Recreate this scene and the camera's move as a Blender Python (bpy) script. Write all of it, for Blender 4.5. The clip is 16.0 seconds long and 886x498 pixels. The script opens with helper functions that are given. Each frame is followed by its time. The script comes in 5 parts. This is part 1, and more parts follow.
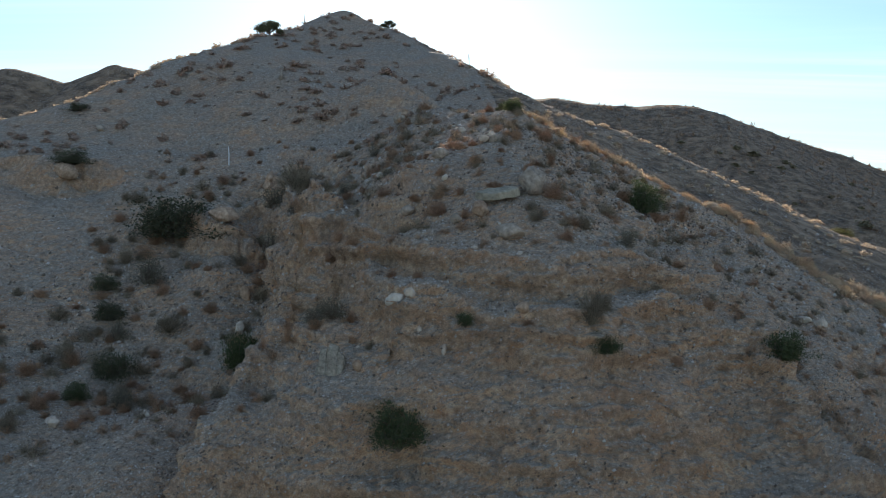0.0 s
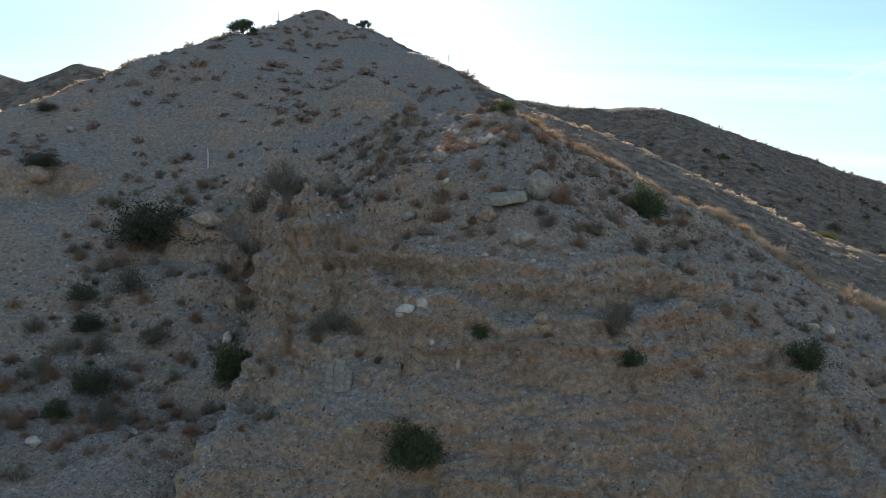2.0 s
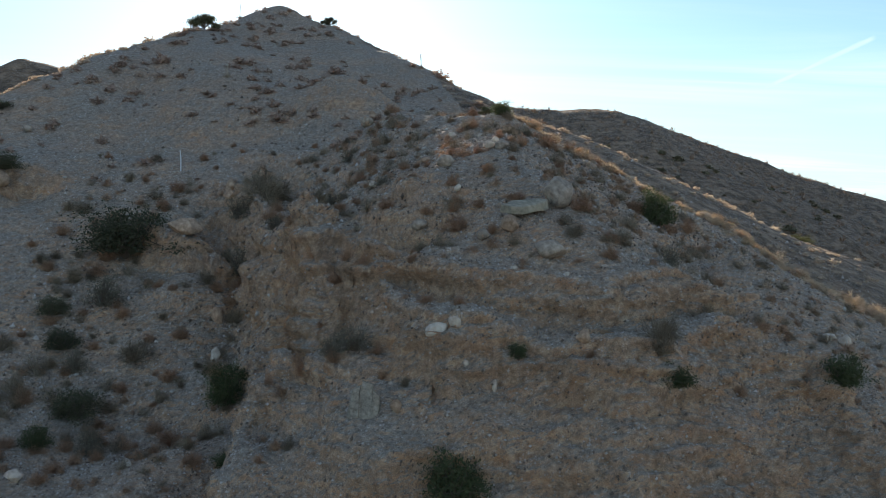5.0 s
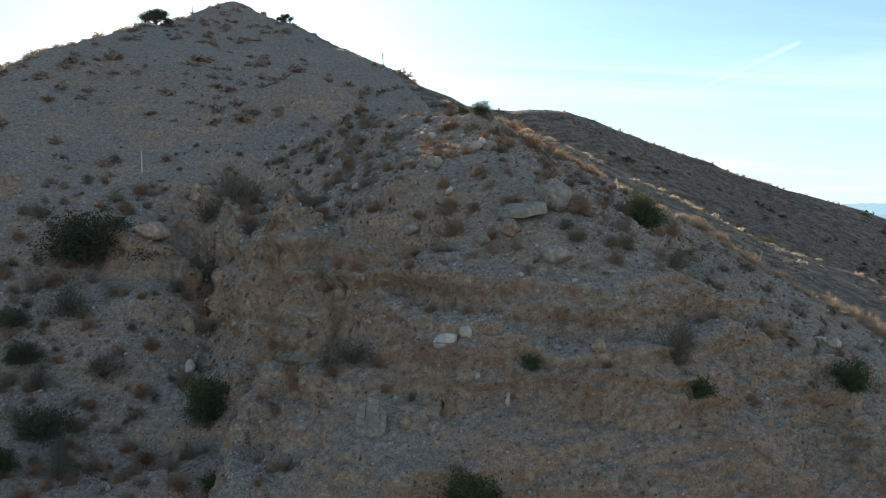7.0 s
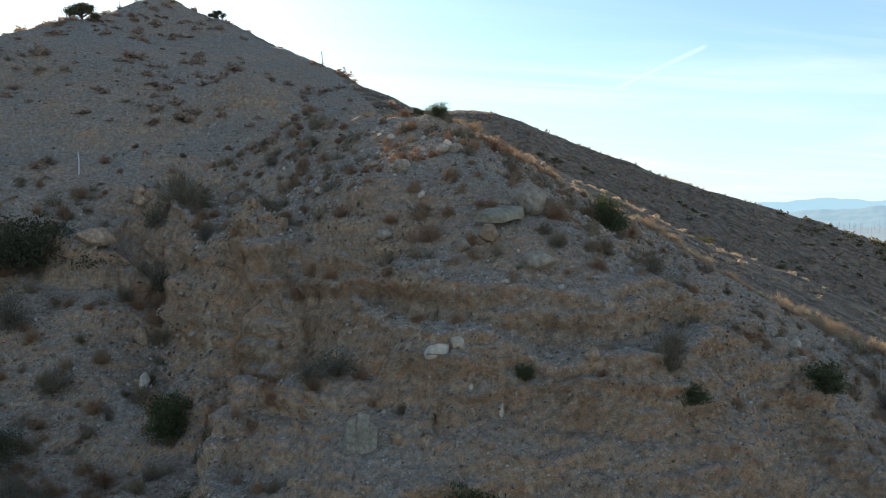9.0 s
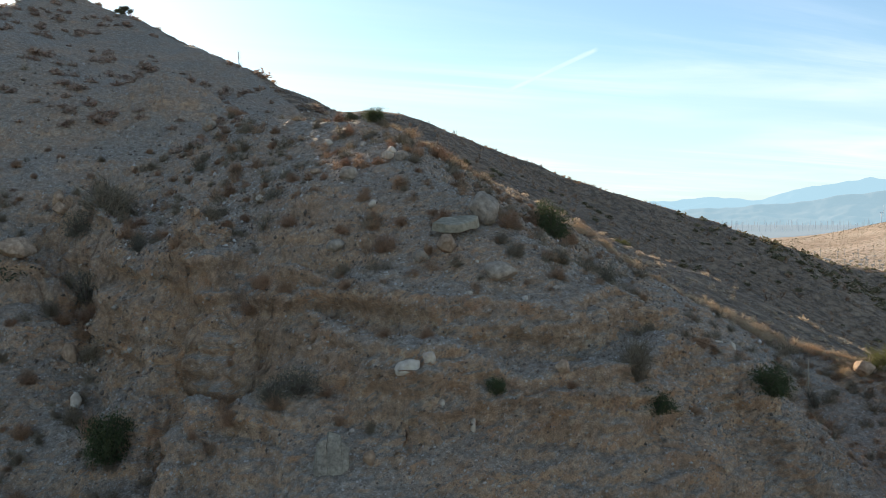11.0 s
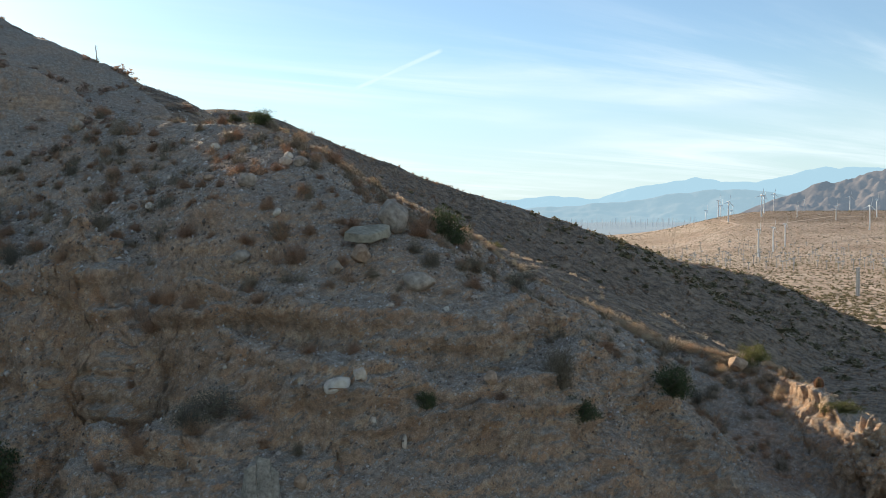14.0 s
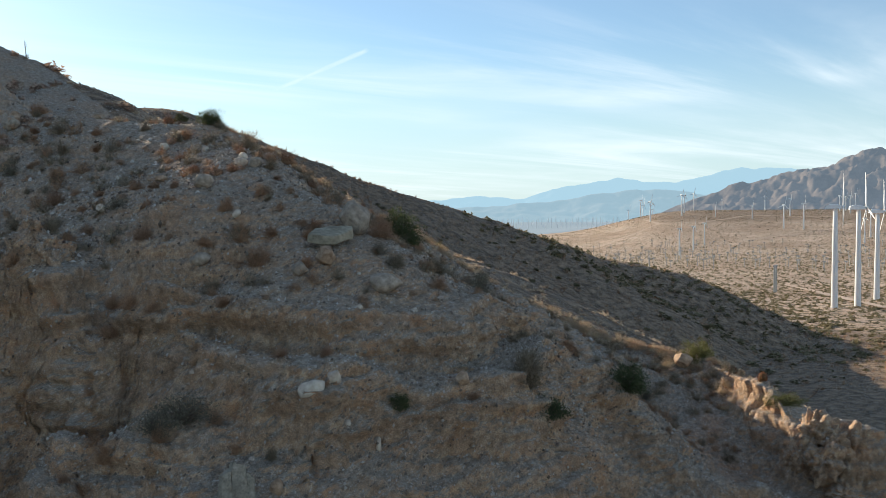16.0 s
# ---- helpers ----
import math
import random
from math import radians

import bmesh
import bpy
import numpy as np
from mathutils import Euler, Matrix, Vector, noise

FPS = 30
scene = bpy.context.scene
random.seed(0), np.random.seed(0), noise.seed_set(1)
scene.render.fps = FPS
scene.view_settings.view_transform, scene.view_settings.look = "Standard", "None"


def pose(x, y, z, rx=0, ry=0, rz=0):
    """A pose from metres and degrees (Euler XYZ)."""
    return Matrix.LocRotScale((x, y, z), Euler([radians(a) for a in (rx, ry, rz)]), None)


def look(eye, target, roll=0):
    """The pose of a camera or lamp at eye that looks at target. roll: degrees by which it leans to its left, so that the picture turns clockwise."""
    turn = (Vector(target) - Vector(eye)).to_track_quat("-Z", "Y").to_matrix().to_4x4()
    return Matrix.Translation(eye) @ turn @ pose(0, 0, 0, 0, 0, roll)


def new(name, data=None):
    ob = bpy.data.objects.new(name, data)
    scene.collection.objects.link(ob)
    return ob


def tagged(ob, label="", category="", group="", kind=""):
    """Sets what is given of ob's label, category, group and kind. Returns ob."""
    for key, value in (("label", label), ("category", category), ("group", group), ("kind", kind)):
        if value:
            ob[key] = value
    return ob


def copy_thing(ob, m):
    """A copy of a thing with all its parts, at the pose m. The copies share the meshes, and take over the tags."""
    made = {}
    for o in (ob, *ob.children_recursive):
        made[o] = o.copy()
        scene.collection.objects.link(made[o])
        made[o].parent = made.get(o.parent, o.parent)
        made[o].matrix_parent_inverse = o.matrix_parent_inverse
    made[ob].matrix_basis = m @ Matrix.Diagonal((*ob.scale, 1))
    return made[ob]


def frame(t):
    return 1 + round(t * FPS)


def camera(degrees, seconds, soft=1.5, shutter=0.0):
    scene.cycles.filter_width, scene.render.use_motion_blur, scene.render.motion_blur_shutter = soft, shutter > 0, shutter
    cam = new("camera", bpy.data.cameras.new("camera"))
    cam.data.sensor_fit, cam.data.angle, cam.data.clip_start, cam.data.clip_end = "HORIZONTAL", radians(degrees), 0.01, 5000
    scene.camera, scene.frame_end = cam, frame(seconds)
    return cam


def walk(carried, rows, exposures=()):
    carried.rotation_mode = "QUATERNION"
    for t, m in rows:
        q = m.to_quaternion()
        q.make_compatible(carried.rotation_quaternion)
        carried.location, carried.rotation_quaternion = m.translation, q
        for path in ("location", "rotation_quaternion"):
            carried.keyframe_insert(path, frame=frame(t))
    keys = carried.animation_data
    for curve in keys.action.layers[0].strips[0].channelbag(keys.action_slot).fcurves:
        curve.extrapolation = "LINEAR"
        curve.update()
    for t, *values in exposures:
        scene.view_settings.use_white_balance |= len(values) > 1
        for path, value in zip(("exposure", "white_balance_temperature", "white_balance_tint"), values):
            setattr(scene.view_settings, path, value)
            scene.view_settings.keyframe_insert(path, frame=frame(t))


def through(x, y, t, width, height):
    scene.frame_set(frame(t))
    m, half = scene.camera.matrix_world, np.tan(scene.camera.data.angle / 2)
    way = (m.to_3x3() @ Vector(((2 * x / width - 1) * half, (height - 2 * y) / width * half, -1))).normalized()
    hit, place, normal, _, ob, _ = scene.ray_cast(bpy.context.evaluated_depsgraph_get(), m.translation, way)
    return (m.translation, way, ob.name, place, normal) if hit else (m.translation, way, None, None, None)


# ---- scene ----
cam = camera(53.40, 16.0, soft=0.5)
PATH = [
    (0, look((1.104, -22.563, 0.372), (1.204, -2.583, -0.520), 0.54)),
    (1, look((0.452, -21.980, 0.427), (1.002, -2.006, -0.438), 0.47)),
    (2, look((-0.229, -21.384, 0.479), (0.777, -1.427, -0.369), 0.46)),
    (3.5, look((-1.279, -20.474, 0.618), (0.415, -0.564, -0.227), 0.42)),
    (6, look((-3.075, -18.946, 0.758), (-0.085, 0.812, -0.071), 0.41)),
    (7, look((-3.754, -18.302, 0.808), (-0.003, 1.326, -0.018), 0.27)),
    (7.5, look((-4.086, -18.029, 0.836), (0.084, 1.514, 0.009), 0.20)),
    (8.5, look((-4.787, -17.512, 0.892), (0.284, 1.817, 0.067), 0.09)),
    (11, look((-6.448, -16.382, 1.213), (1.306, 2.035, 0.376), -0.13)),
    (12, look((-6.940, -15.909, 1.309), (1.886, 2.018, 0.465), -0.20)),
    (12.5, look((-7.135, -15.695, 1.354), (2.220, 1.962, 0.505), -0.24)),
    (13, look((-7.340, -15.508, 1.401), (2.527, 1.867, 0.542), -0.27)),
    (13.5, look((-7.543, -15.347, 1.446), (2.814, 1.740, 0.576), -0.26)),
    (14, look((-7.750, -15.222, 1.476), (3.050, 1.589, 0.603), -0.33)),
    (14.5, look((-7.965, -15.106, 1.499), (3.217, 1.453, 0.625), -0.40)),
    (15, look((-8.181, -14.976, 1.513), (3.344, 1.346, 0.635), -0.44)),
    (15.5, look((-8.394, -14.848, 1.517), (3.451, 1.243, 0.638), -0.46)),
    (16, look((-8.534, -14.692, 1.502), (3.617, 1.169, 0.624), -0.49)),
]
walk(cam, PATH, [(0, 0.78, 6130, 10), (8.7, 0.78, 6300, 10), (12, 0.73, 6420, 10), (16, 0.62, 6330, 10)])

# ---- light ----
SUN_AZ, SUN_EL = radians(-3.0), radians(17.2)
world = bpy.data.worlds.new("sky")
scene.world = world
world.use_nodes = True
wn, wl = world.node_tree.nodes, world.node_tree.links
wn.clear()


def wnode(kind, *sources, **settings):
    n = wn.new(kind)
    for key, value in settings.items():
        if key == "operation":
            n.operation = value
        else:
            n.inputs[key].default_value = value
    for i, s in enumerate(sources):
        if isinstance(s, bpy.types.NodeSocket):
            wl.new(s, n.inputs[i])
        elif s is not None:
            n.inputs[i].default_value = s
    return n


def wmath(op, *sources):
    return wnode("ShaderNodeMath", *sources, operation=op).outputs[0]


def wmix(fac, a, b, how="MIX"):
    m = wn.new("ShaderNodeMix")
    m.data_type, m.blend_type = "RGBA", how
    for s, v in ((m.inputs[0], fac), (m.inputs[6], a), (m.inputs[7], b)):
        if isinstance(v, bpy.types.NodeSocket):
            wl.new(v, s)
        else:
            s.default_value = v if isinstance(v, float) else (*v, 1)
    return m.outputs[2]


def wrange(value, low, high):
    r = wn.new("ShaderNodeMapRange")
    r.interpolation_type = "SMOOTHSTEP"
    r.inputs["From Min"].default_value, r.inputs["From Max"].default_value = low, high
    wl.new(value, r.inputs["Value"])
    return r.outputs[0]


sky = wn.new("ShaderNodeTexSky")
sky.sky_type, sky.sun_disc = "NISHITA", False
sky.sun_elevation, sky.sun_rotation = SUN_EL, SUN_AZ
sky.air_density, sky.dust_density, sky.ozone_density = 1.0, 0.22, 1.6
coords = wn.new("ShaderNodeTexCoord").outputs["Generated"]
way = wn.new("ShaderNodeSeparateXYZ")
wl.new(coords, way.inputs[0])
up = wmath("MAXIMUM", way.outputs["Z"], 0.0)
# thin high cloud, drawn out in streaks, on a plane far overhead
lift = wmath("ADD", up, 0.06)
flat = wn.new("ShaderNodeCombineXYZ")
wl.new(wmath("DIVIDE", way.outputs["X"], lift), flat.inputs[0])
wl.new(wmath("DIVIDE", way.outputs["Y"], lift), flat.inputs[1])
turned = wn.new("ShaderNodeMapping")
turned.inputs["Rotation"].default_value = (0, 0, radians(38))
turned.inputs["Scale"].default_value = (0.22, 1.0, 1.0)
wl.new(flat.outputs[0], turned.inputs[0])
streaks = wnode("ShaderNodeTexNoise", turned.outputs[0], Scale=0.75, Detail=7.0, Roughness=0.6, Distortion=0.6).outputs["Fac"]
patches = wnode("ShaderNodeTexNoise", flat.outputs[0], Scale=0.28, Detail=3.0, Roughness=0.5).outputs["Fac"]
cloud = wmath("MULTIPLY", wrange(streaks, 0.40, 0.74), wrange(patches, 0.30, 0.58))
cloud = wmath("MULTIPLY", cloud, wrange(up, 0.30, 0.10))
# the vapour trail: a thin straight streak between two points of the sky
TRAIL_A, TRAIL_B = Vector((0.5316, 0.8282, 0.1773)), Vector((0.4302, 0.8941, 0.1245))
across = TRAIL_A.cross(TRAIL_B).normalized()
run = (TRAIL_B - TRAIL_A).normalized()
off = wn.new("ShaderNodeVectorMath")
off.operation = "DOT_PRODUCT"
wl.new(coords, off.inputs[0])
off.inputs[1].default_value = across
on = wn.new("ShaderNodeVectorMath")
on.operation = "DOT_PRODUCT"
wl.new(coords, on.inputs[0])
on.inputs[1].default_value = run
start, stop = TRAIL_A.dot(run), TRAIL_B.dot(run)
wisp = wnode("ShaderNodeTexNoise", coords, Scale=60.0, Detail=4.0, Roughness=0.6).outputs["Fac"]
away = wmath("ADD", wmath("ABSOLUTE", off.outputs["Value"]), wmath("MULTIPLY", wmath("SUBTRACT", wisp, 0.5), 0.004))
trail = wmath("MULTIPLY", wrange(away, 0.0042, 0.0004), wrange(on.outputs["Value"], start - 0.004, start + 0.006))
trail = wmath("MULTIPLY", trail, wrange(on.outputs["Value"], stop + 0.012, stop - 0.05))
trail = wmath("MULTIPLY", trail, wmath("ADD", wmath("MULTIPLY", wisp, 0.9), 0.25))
veil = wmath("MAXIMUM", cloud, wmath("MULTIPLY", trail, 0.62))
low_air = wmath("MULTIPLY", wrange(up, 0.20, 0.0), 0.75)
tone = wmix(1.0, sky.outputs[0], (0.80, 0.97, 1.08), "MULTIPLY")
tone = wmix(0.22, tone, (2.8, 2.95, 2.9))
tone = wmix(low_air, tone, (4.4, 5.5, 5.9))
tone = wmix(wmath("MULTIPLY", veil, 0.75), tone, (7.2, 7.7, 7.9))
air = wn.new("ShaderNodeBackground")
air.inputs["Strength"].default_value = 0.10
out = wn.new("ShaderNodeOutputWorld")
wl.new(tone, air.inputs[0])
wl.new(air.outputs[0], out.inputs[0])

sun = new("sun", bpy.data.lights.new("sun", "SUN"))
sun.data.energy, sun.data.angle, sun.data.color = 4.8, radians(0.5), (1.0, 0.84, 0.64)
toward = Vector((math.sin(SUN_AZ) * math.cos(SUN_EL), math.cos(SUN_AZ) * math.cos(SUN_EL), math.sin(SUN_EL)))
sun.matrix_world = look(toward * 100, (0, 0, 0))

# ---- materials ----
def material(name):
    m = bpy.data.materials.new(name)
    m.use_nodes = True
    nt = m.node_tree
    bsdf = nt.nodes["Principled BSDF"]
    bsdf.inputs["Roughness"].default_value = 0.9
    bsdf.inputs["Specular IOR Level"].default_value = 0.2
    return m, nt, bsdf


def node(nt, kind, **values):
    n = nt.nodes.new(kind)
    for key, value in values.items():
        if key in n.inputs:
            n.inputs[key].default_value = value
    return n


def noise_of(nt, scale, detail=4.0, rough=0.55, vector=None):
    n = node(nt, "ShaderNodeTexNoise", Scale=scale, Detail=detail, Roughness=rough)
    if vector is not None:
        nt.links.new(vector, n.inputs["Vector"])
    return n.outputs["Fac"]


def ramp(nt, fac, stops):
    r = nt.nodes.new("ShaderNodeValToRGB")
    while len(r.color_ramp.elements) < len(stops):
        r.color_ramp.elements.new(0.5)
    for e, (at, c) in zip(r.color_ramp.elements, stops):
        e.position, e.color = at, (*c, 1)
    nt.links.new(fac, r.inputs[0])
    return r.outputs[0]


def mix(nt, fac, a, b, how="MIX"):
    m = nt.nodes.new("ShaderNodeMix")
    m.data_type, m.blend_type = "RGBA", how
    for socket, value in ((m.inputs[0], fac), (m.inputs[6], a), (m.inputs[7], b)):
        if isinstance(value, bpy.types.NodeSocket):
            nt.links.new(value, socket)
        elif isinstance(value, (int, float)):
            socket.default_value = value
        else:
            socket.default_value = (*value, 1)
    return m.outputs[2]


def bump(nt, bsdf, height, strength, distance):
    b = node(nt, "ShaderNodeBump", Strength=strength, Distance=distance)
    nt.links.new(height, b.inputs["Height"])
    nt.links.new(b.outputs[0], bsdf.inputs["Normal"])


def maths(nt, how, a, b=0.5):
    m = nt.nodes.new("ShaderNodeMath")
    m.operation = how
    for socket, value in zip(m.inputs, (a, b)):
        if isinstance(value, bpy.types.NodeSocket):
            nt.links.new(value, socket)
        else:
            socket.default_value = value
    return m.outputs[0]


def earth_material():
    """Cemented fan gravel: tan banks with cobbles, grey loose gravel where it lies flatter."""
    m, nt, bsdf = material("desert_earth")
    geo = nt.nodes.new("ShaderNodeNewGeometry")
    pos = geo.outputs["Position"]
    sep = nt.nodes.new("ShaderNodeSeparateXYZ")
    nt.links.new(geo.outputs["True Normal"], sep.inputs[0])
    broad = noise_of(nt, 0.35, 5, 0.6, pos)
    fine = noise_of(nt, 6.0, 6, 0.7, pos)
    grit = noise_of(nt, 45.0, 3, 0.7, pos)
    bank = ramp(nt, fine, ((0.25, (0.25, 0.165, 0.105)), (0.5, (0.52, 0.355, 0.232)), (0.75, (0.74, 0.56, 0.39))))
    gravel = ramp(nt, fine, ((0.25, (0.125, 0.102, 0.078)), (0.5, (0.37, 0.31, 0.24)), (0.77, (0.61, 0.535, 0.435))))
    # loose gravel on the flatter ground, banks where it is steep
    lie = maths(nt, "ADD", sep.outputs["Z"], maths(nt, "MULTIPLY", maths(nt, "SUBTRACT", broad, 0.5), 1.3))
    flat = nt.nodes.new("ShaderNodeMapRange")
    flat.inputs["From Min"].default_value, flat.inputs["From Max"].default_value = 0.36, 1.0
    nt.links.new(lie, flat.inputs[0])
    rust = ramp(nt, noise_of(nt, 1.1, 5, 0.65, pos), ((0.52, (0, 0, 0)), (0.68, (1, 1, 1))))
    bank = mix(nt, maths(nt, "MULTIPLY", rust, 0.6), bank, (0.57, 0.31, 0.16))
    # flat-lying beds, some paler, some rusty
    layers = node(nt, "ShaderNodeMapping")
    layers.inputs["Scale"].default_value = (0.22, 0.22, 2.4)
    nt.links.new(pos, layers.inputs["Vector"])
    bed = noise_of(nt, 1.3, 4, 0.6, layers.outputs[0])
    bank = mix(nt, 0.55, bank, ramp(nt, bed, ((0.32, (0.36, 0.34, 0.32)), (0.5, (0.5, 0.48, 0.46)), (0.66, (0.68, 0.55, 0.44)))), "OVERLAY")
    base = mix(nt, flat.outputs[0], bank, gravel)
    # dry brush and red-brown soil cover the back slopes and the plain
    cover = nt.nodes.new("ShaderNodeAttribute")
    cover.attribute_name = "brush_cover"
    soil = ramp(nt, noise_of(nt, 0.9, 7, 0.7, pos), ((0.36, (0.06, 0.042, 0.027)), (0.5, (0.23, 0.16, 0.10)), (0.64, (0.45, 0.32, 0.205))))
    wide = ramp(nt, noise_of(nt, 0.02, 5, 0.6, pos), ((0.35, (0.38, 0.36, 0.34)), (0.65, (0.62, 0.60, 0.58))))
    soil = mix(nt, 0.6, soil, wide, "OVERLAY")
    sand = nt.nodes.new("ShaderNodeAttribute")
    sand.attribute_name = "sand"
    pale = ramp(nt, noise_of(nt, 0.012, 7, 0.65, pos), ((0.3, (0.36, 0.245, 0.165)), (0.5, (0.52, 0.375, 0.26)), (0.7, (0.66, 0.50, 0.37))))
    tufts = node(nt, "ShaderNodeTexVoronoi", Scale=0.26, Randomness=1.0)
    tufts.voronoi_dimensions = "2D"
    nt.links.new(pos, tufts.inputs["Vector"])
    ragged = maths(nt, "ADD", tufts.outputs["Distance"], maths(nt, "MULTIPLY", noise_of(nt, 1.5, 3, 0.6, pos), 0.3))
    some = maths(nt, "GREATER_THAN", noise_of(nt, 0.03, 3, 0.6, tufts.outputs["Position"]), 0.40)
    tuft = maths(nt, "MULTIPLY", maths(nt, "LESS_THAN", ragged, 0.46), some)
    pale = mix(nt, maths(nt, "MULTIPLY", tuft, 0.85), pale, (0.15, 0.125, 0.07))
    hold = maths(nt, "MULTIPLY", cover.outputs["Fac"], maths(nt, "ADD", maths(nt, "MULTIPLY", fine, 0.5), 0.68))
    base = mix(nt, hold, base, soil)
    base = mix(nt, sand.outputs["Fac"], base, pale)
    # cobbles set in the ground
    stones = node(nt, "ShaderNodeTexVoronoi", Scale=11.0, Randomness=1.0)
    nt.links.new(pos, stones.inputs["Vector"])
    small = node(nt, "ShaderNodeTexVoronoi", Scale=30.0, Randomness=1.0)
    nt.links.new(pos, small.inputs["Vector"])
    pick = maths(nt, "MULTIPLY", maths(nt, "LESS_THAN", stones.outputs["Distance"], 0.36), maths(nt, "GREATER_THAN", noise_of(nt, 5.0, 1, 0.5, stones.outputs["Position"]), 0.52))
    pick2 = maths(nt, "MULTIPLY", maths(nt, "LESS_THAN", small.outputs["Distance"], 0.36), maths(nt, "GREATER_THAN", noise_of(nt, 9.0, 1, 0.5, small.outputs["Position"]), 0.44))
    tint = ramp(nt, noise_of(nt, 31.0, 0, 0.5, stones.outputs["Position"]), ((0.3, (0.20, 0.155, 0.12)), (0.5, (0.35, 0.275, 0.21)), (0.7, (0.66, 0.59, 0.51))))
    tint2 = ramp(nt, noise_of(nt, 37.0, 0, 0.5, small.outputs["Position"]), ((0.3, (0.17, 0.13, 0.10)), (0.5, (0.36, 0.285, 0.22)), (0.7, (0.68, 0.61, 0.53))))
    # fewer stones show in the cemented banks
    bare = maths(nt, "ADD", maths(nt, "MULTIPLY", flat.outputs[0], 0.5), 0.45)
    base = mix(nt, maths(nt, "MULTIPLY", pick2, bare), base, tint2)
    base = mix(nt, maths(nt, "MULTIPLY", pick, bare), base, tint)
    base = mix(nt, 0.65, base, ramp(nt, grit, ((0.3, (0.12, 0.12, 0.12)), (0.7, (0.95, 0.95, 0.95)))), "OVERLAY")
    nt.links.new(base, bsdf.inputs["Base Color"])
    high = maths(nt, "ADD", maths(nt, "MULTIPLY", grit, 0.35), maths(nt, "MULTIPLY", fine, 0.9))
    high = maths(nt, "ADD", high, maths(nt, "MULTIPLY", pick, 0.35))
    high = maths(nt, "ADD", high, maths(nt, "MULTIPLY", pick2, 0.25))
    bump(nt, bsdf, high, 1.0, 0.09)
    return m


def stone_material(name, low, mid, high, scale=7.0):
    """Weathered stone; each piece takes its own tone."""
    m, nt, bsdf = material(name)
    tex = nt.nodes.new("ShaderNodeTexCoord").outputs["Object"]
    grain = noise_of(nt, scale, 6, 0.65, tex)
    stain = noise_of(nt, scale * 0.25, 3, 0.5, tex)
    base = ramp(nt, grain, ((0.3, low), (0.5, mid), (0.72, high)))
    base = mix(nt, 0.35, base, ramp(nt, stain, ((0.35, (0.3, 0.27, 0.24)), (0.65, (0.75, 0.7, 0.64)))), "OVERLAY")
    info = nt.nodes.new("ShaderNodeObjectInfo").outputs["Random"]
    base = mix(nt, 0.4, base, ramp(nt, info, ((0.0, (0.35, 0.32, 0.29)), (1.0, (0.68, 0.64, 0.6)))), "OVERLAY")
    nt.links.new(base, bsdf.inputs["Base Color"])
    bump(nt, bsdf, grain, 0.6, 0.04)
    return m


def gravel_material():
    m, nt, bsdf = material("loose_gravel")
    own = nt.nodes.new("ShaderNodeNewGeometry").outputs["Random Per Island"]
    base = ramp(nt, own, ((0.0, (0.17, 0.13, 0.10)), (0.35, (0.30, 0.23, 0.17)), (0.68, (0.42, 0.35, 0.275)), (0.9, (0.52, 0.455, 0.38)), (1.0, (0.66, 0.60, 0.53))))
    speck = noise_of(nt, 40.0, 3, 0.6)
    nt.links.new(mix(nt, 0.3, base, ramp(nt, speck, ((0.3, (0.3, 0.3, 0.3)), (0.7, (0.8, 0.8, 0.8)))), "OVERLAY"), bsdf.inputs["Base Color"])
    return m


def plant_material(name, dark, light, through=0.25):
    """Leaves or twigs; each plant and each piece of it a little different."""
    m, nt, bsdf = material(name)
    own = nt.nodes.new("ShaderNodeNewGeometry").outputs["Random Per Island"]
    info = nt.nodes.new("ShaderNodeObjectInfo").outputs["Random"]
    base = ramp(nt, own, ((0.0, dark), (1.0, light)))
    base = mix(nt, 0.5, base, ramp(nt, info, ((0.0, (0.32, 0.32, 0.32)), (1.0, (0.68, 0.66, 0.62)))), "OVERLAY")
    nt.links.new(base, bsdf.inputs["Base Color"])
    lit = nt.nodes.new("ShaderNodeBsdfTranslucent")
    nt.links.new(base, lit.inputs[0])
    both = node(nt, "ShaderNodeMixShader", Fac=through)
    nt.links.new(bsdf.outputs[0], both.inputs[1])
    nt.links.new(lit.outputs[0], both.inputs[2])
    nt.links.new(both.outputs[0], nt.nodes["Material Output"].inputs["Surface"])
    return m


def plain_material(name, colour, rough=0.6, metal=0.0, wear=0.15):
    m, nt, bsdf = material(name)
    n = noise_of(nt, 3.0, 5, 0.6, nt.nodes.new("ShaderNodeTexCoord").outputs["Object"])
    dark = tuple(c * (1 - wear) for c in colour)
    nt.links.new(ramp(nt, n, ((0.35, dark), (0.65, colour))), bsdf.inputs["Base Color"])
    bsdf.inputs["Roughness"].default_value, bsdf.inputs["Metallic"].default_value = rough, metal
    return m


EARTH = earth_material()
STONE = {
    "warm": stone_material("warm_stone", (0.24, 0.165, 0.11), (0.40, 0.29, 0.20), (0.54, 0.42, 0.31)),
    "grey": stone_material("grey_stone", (0.21, 0.175, 0.14), (0.34, 0.29, 0.23), (0.46, 0.40, 0.33)),
    "pale": stone_material("pale_stone", (0.42, 0.36, 0.29), (0.58, 0.50, 0.41), (0.70, 0.62, 0.53)),
    "slab": stone_material("slab_stone", (0.22, 0.20, 0.145), (0.34, 0.31, 0.235), (0.44, 0.40, 0.31)),
    "slate": stone_material("split_slate", (0.20, 0.18, 0.14), (0.33, 0.30, 0.24), (0.45, 0.41, 0.34), 12.0),
}
GRAVEL = gravel_material()
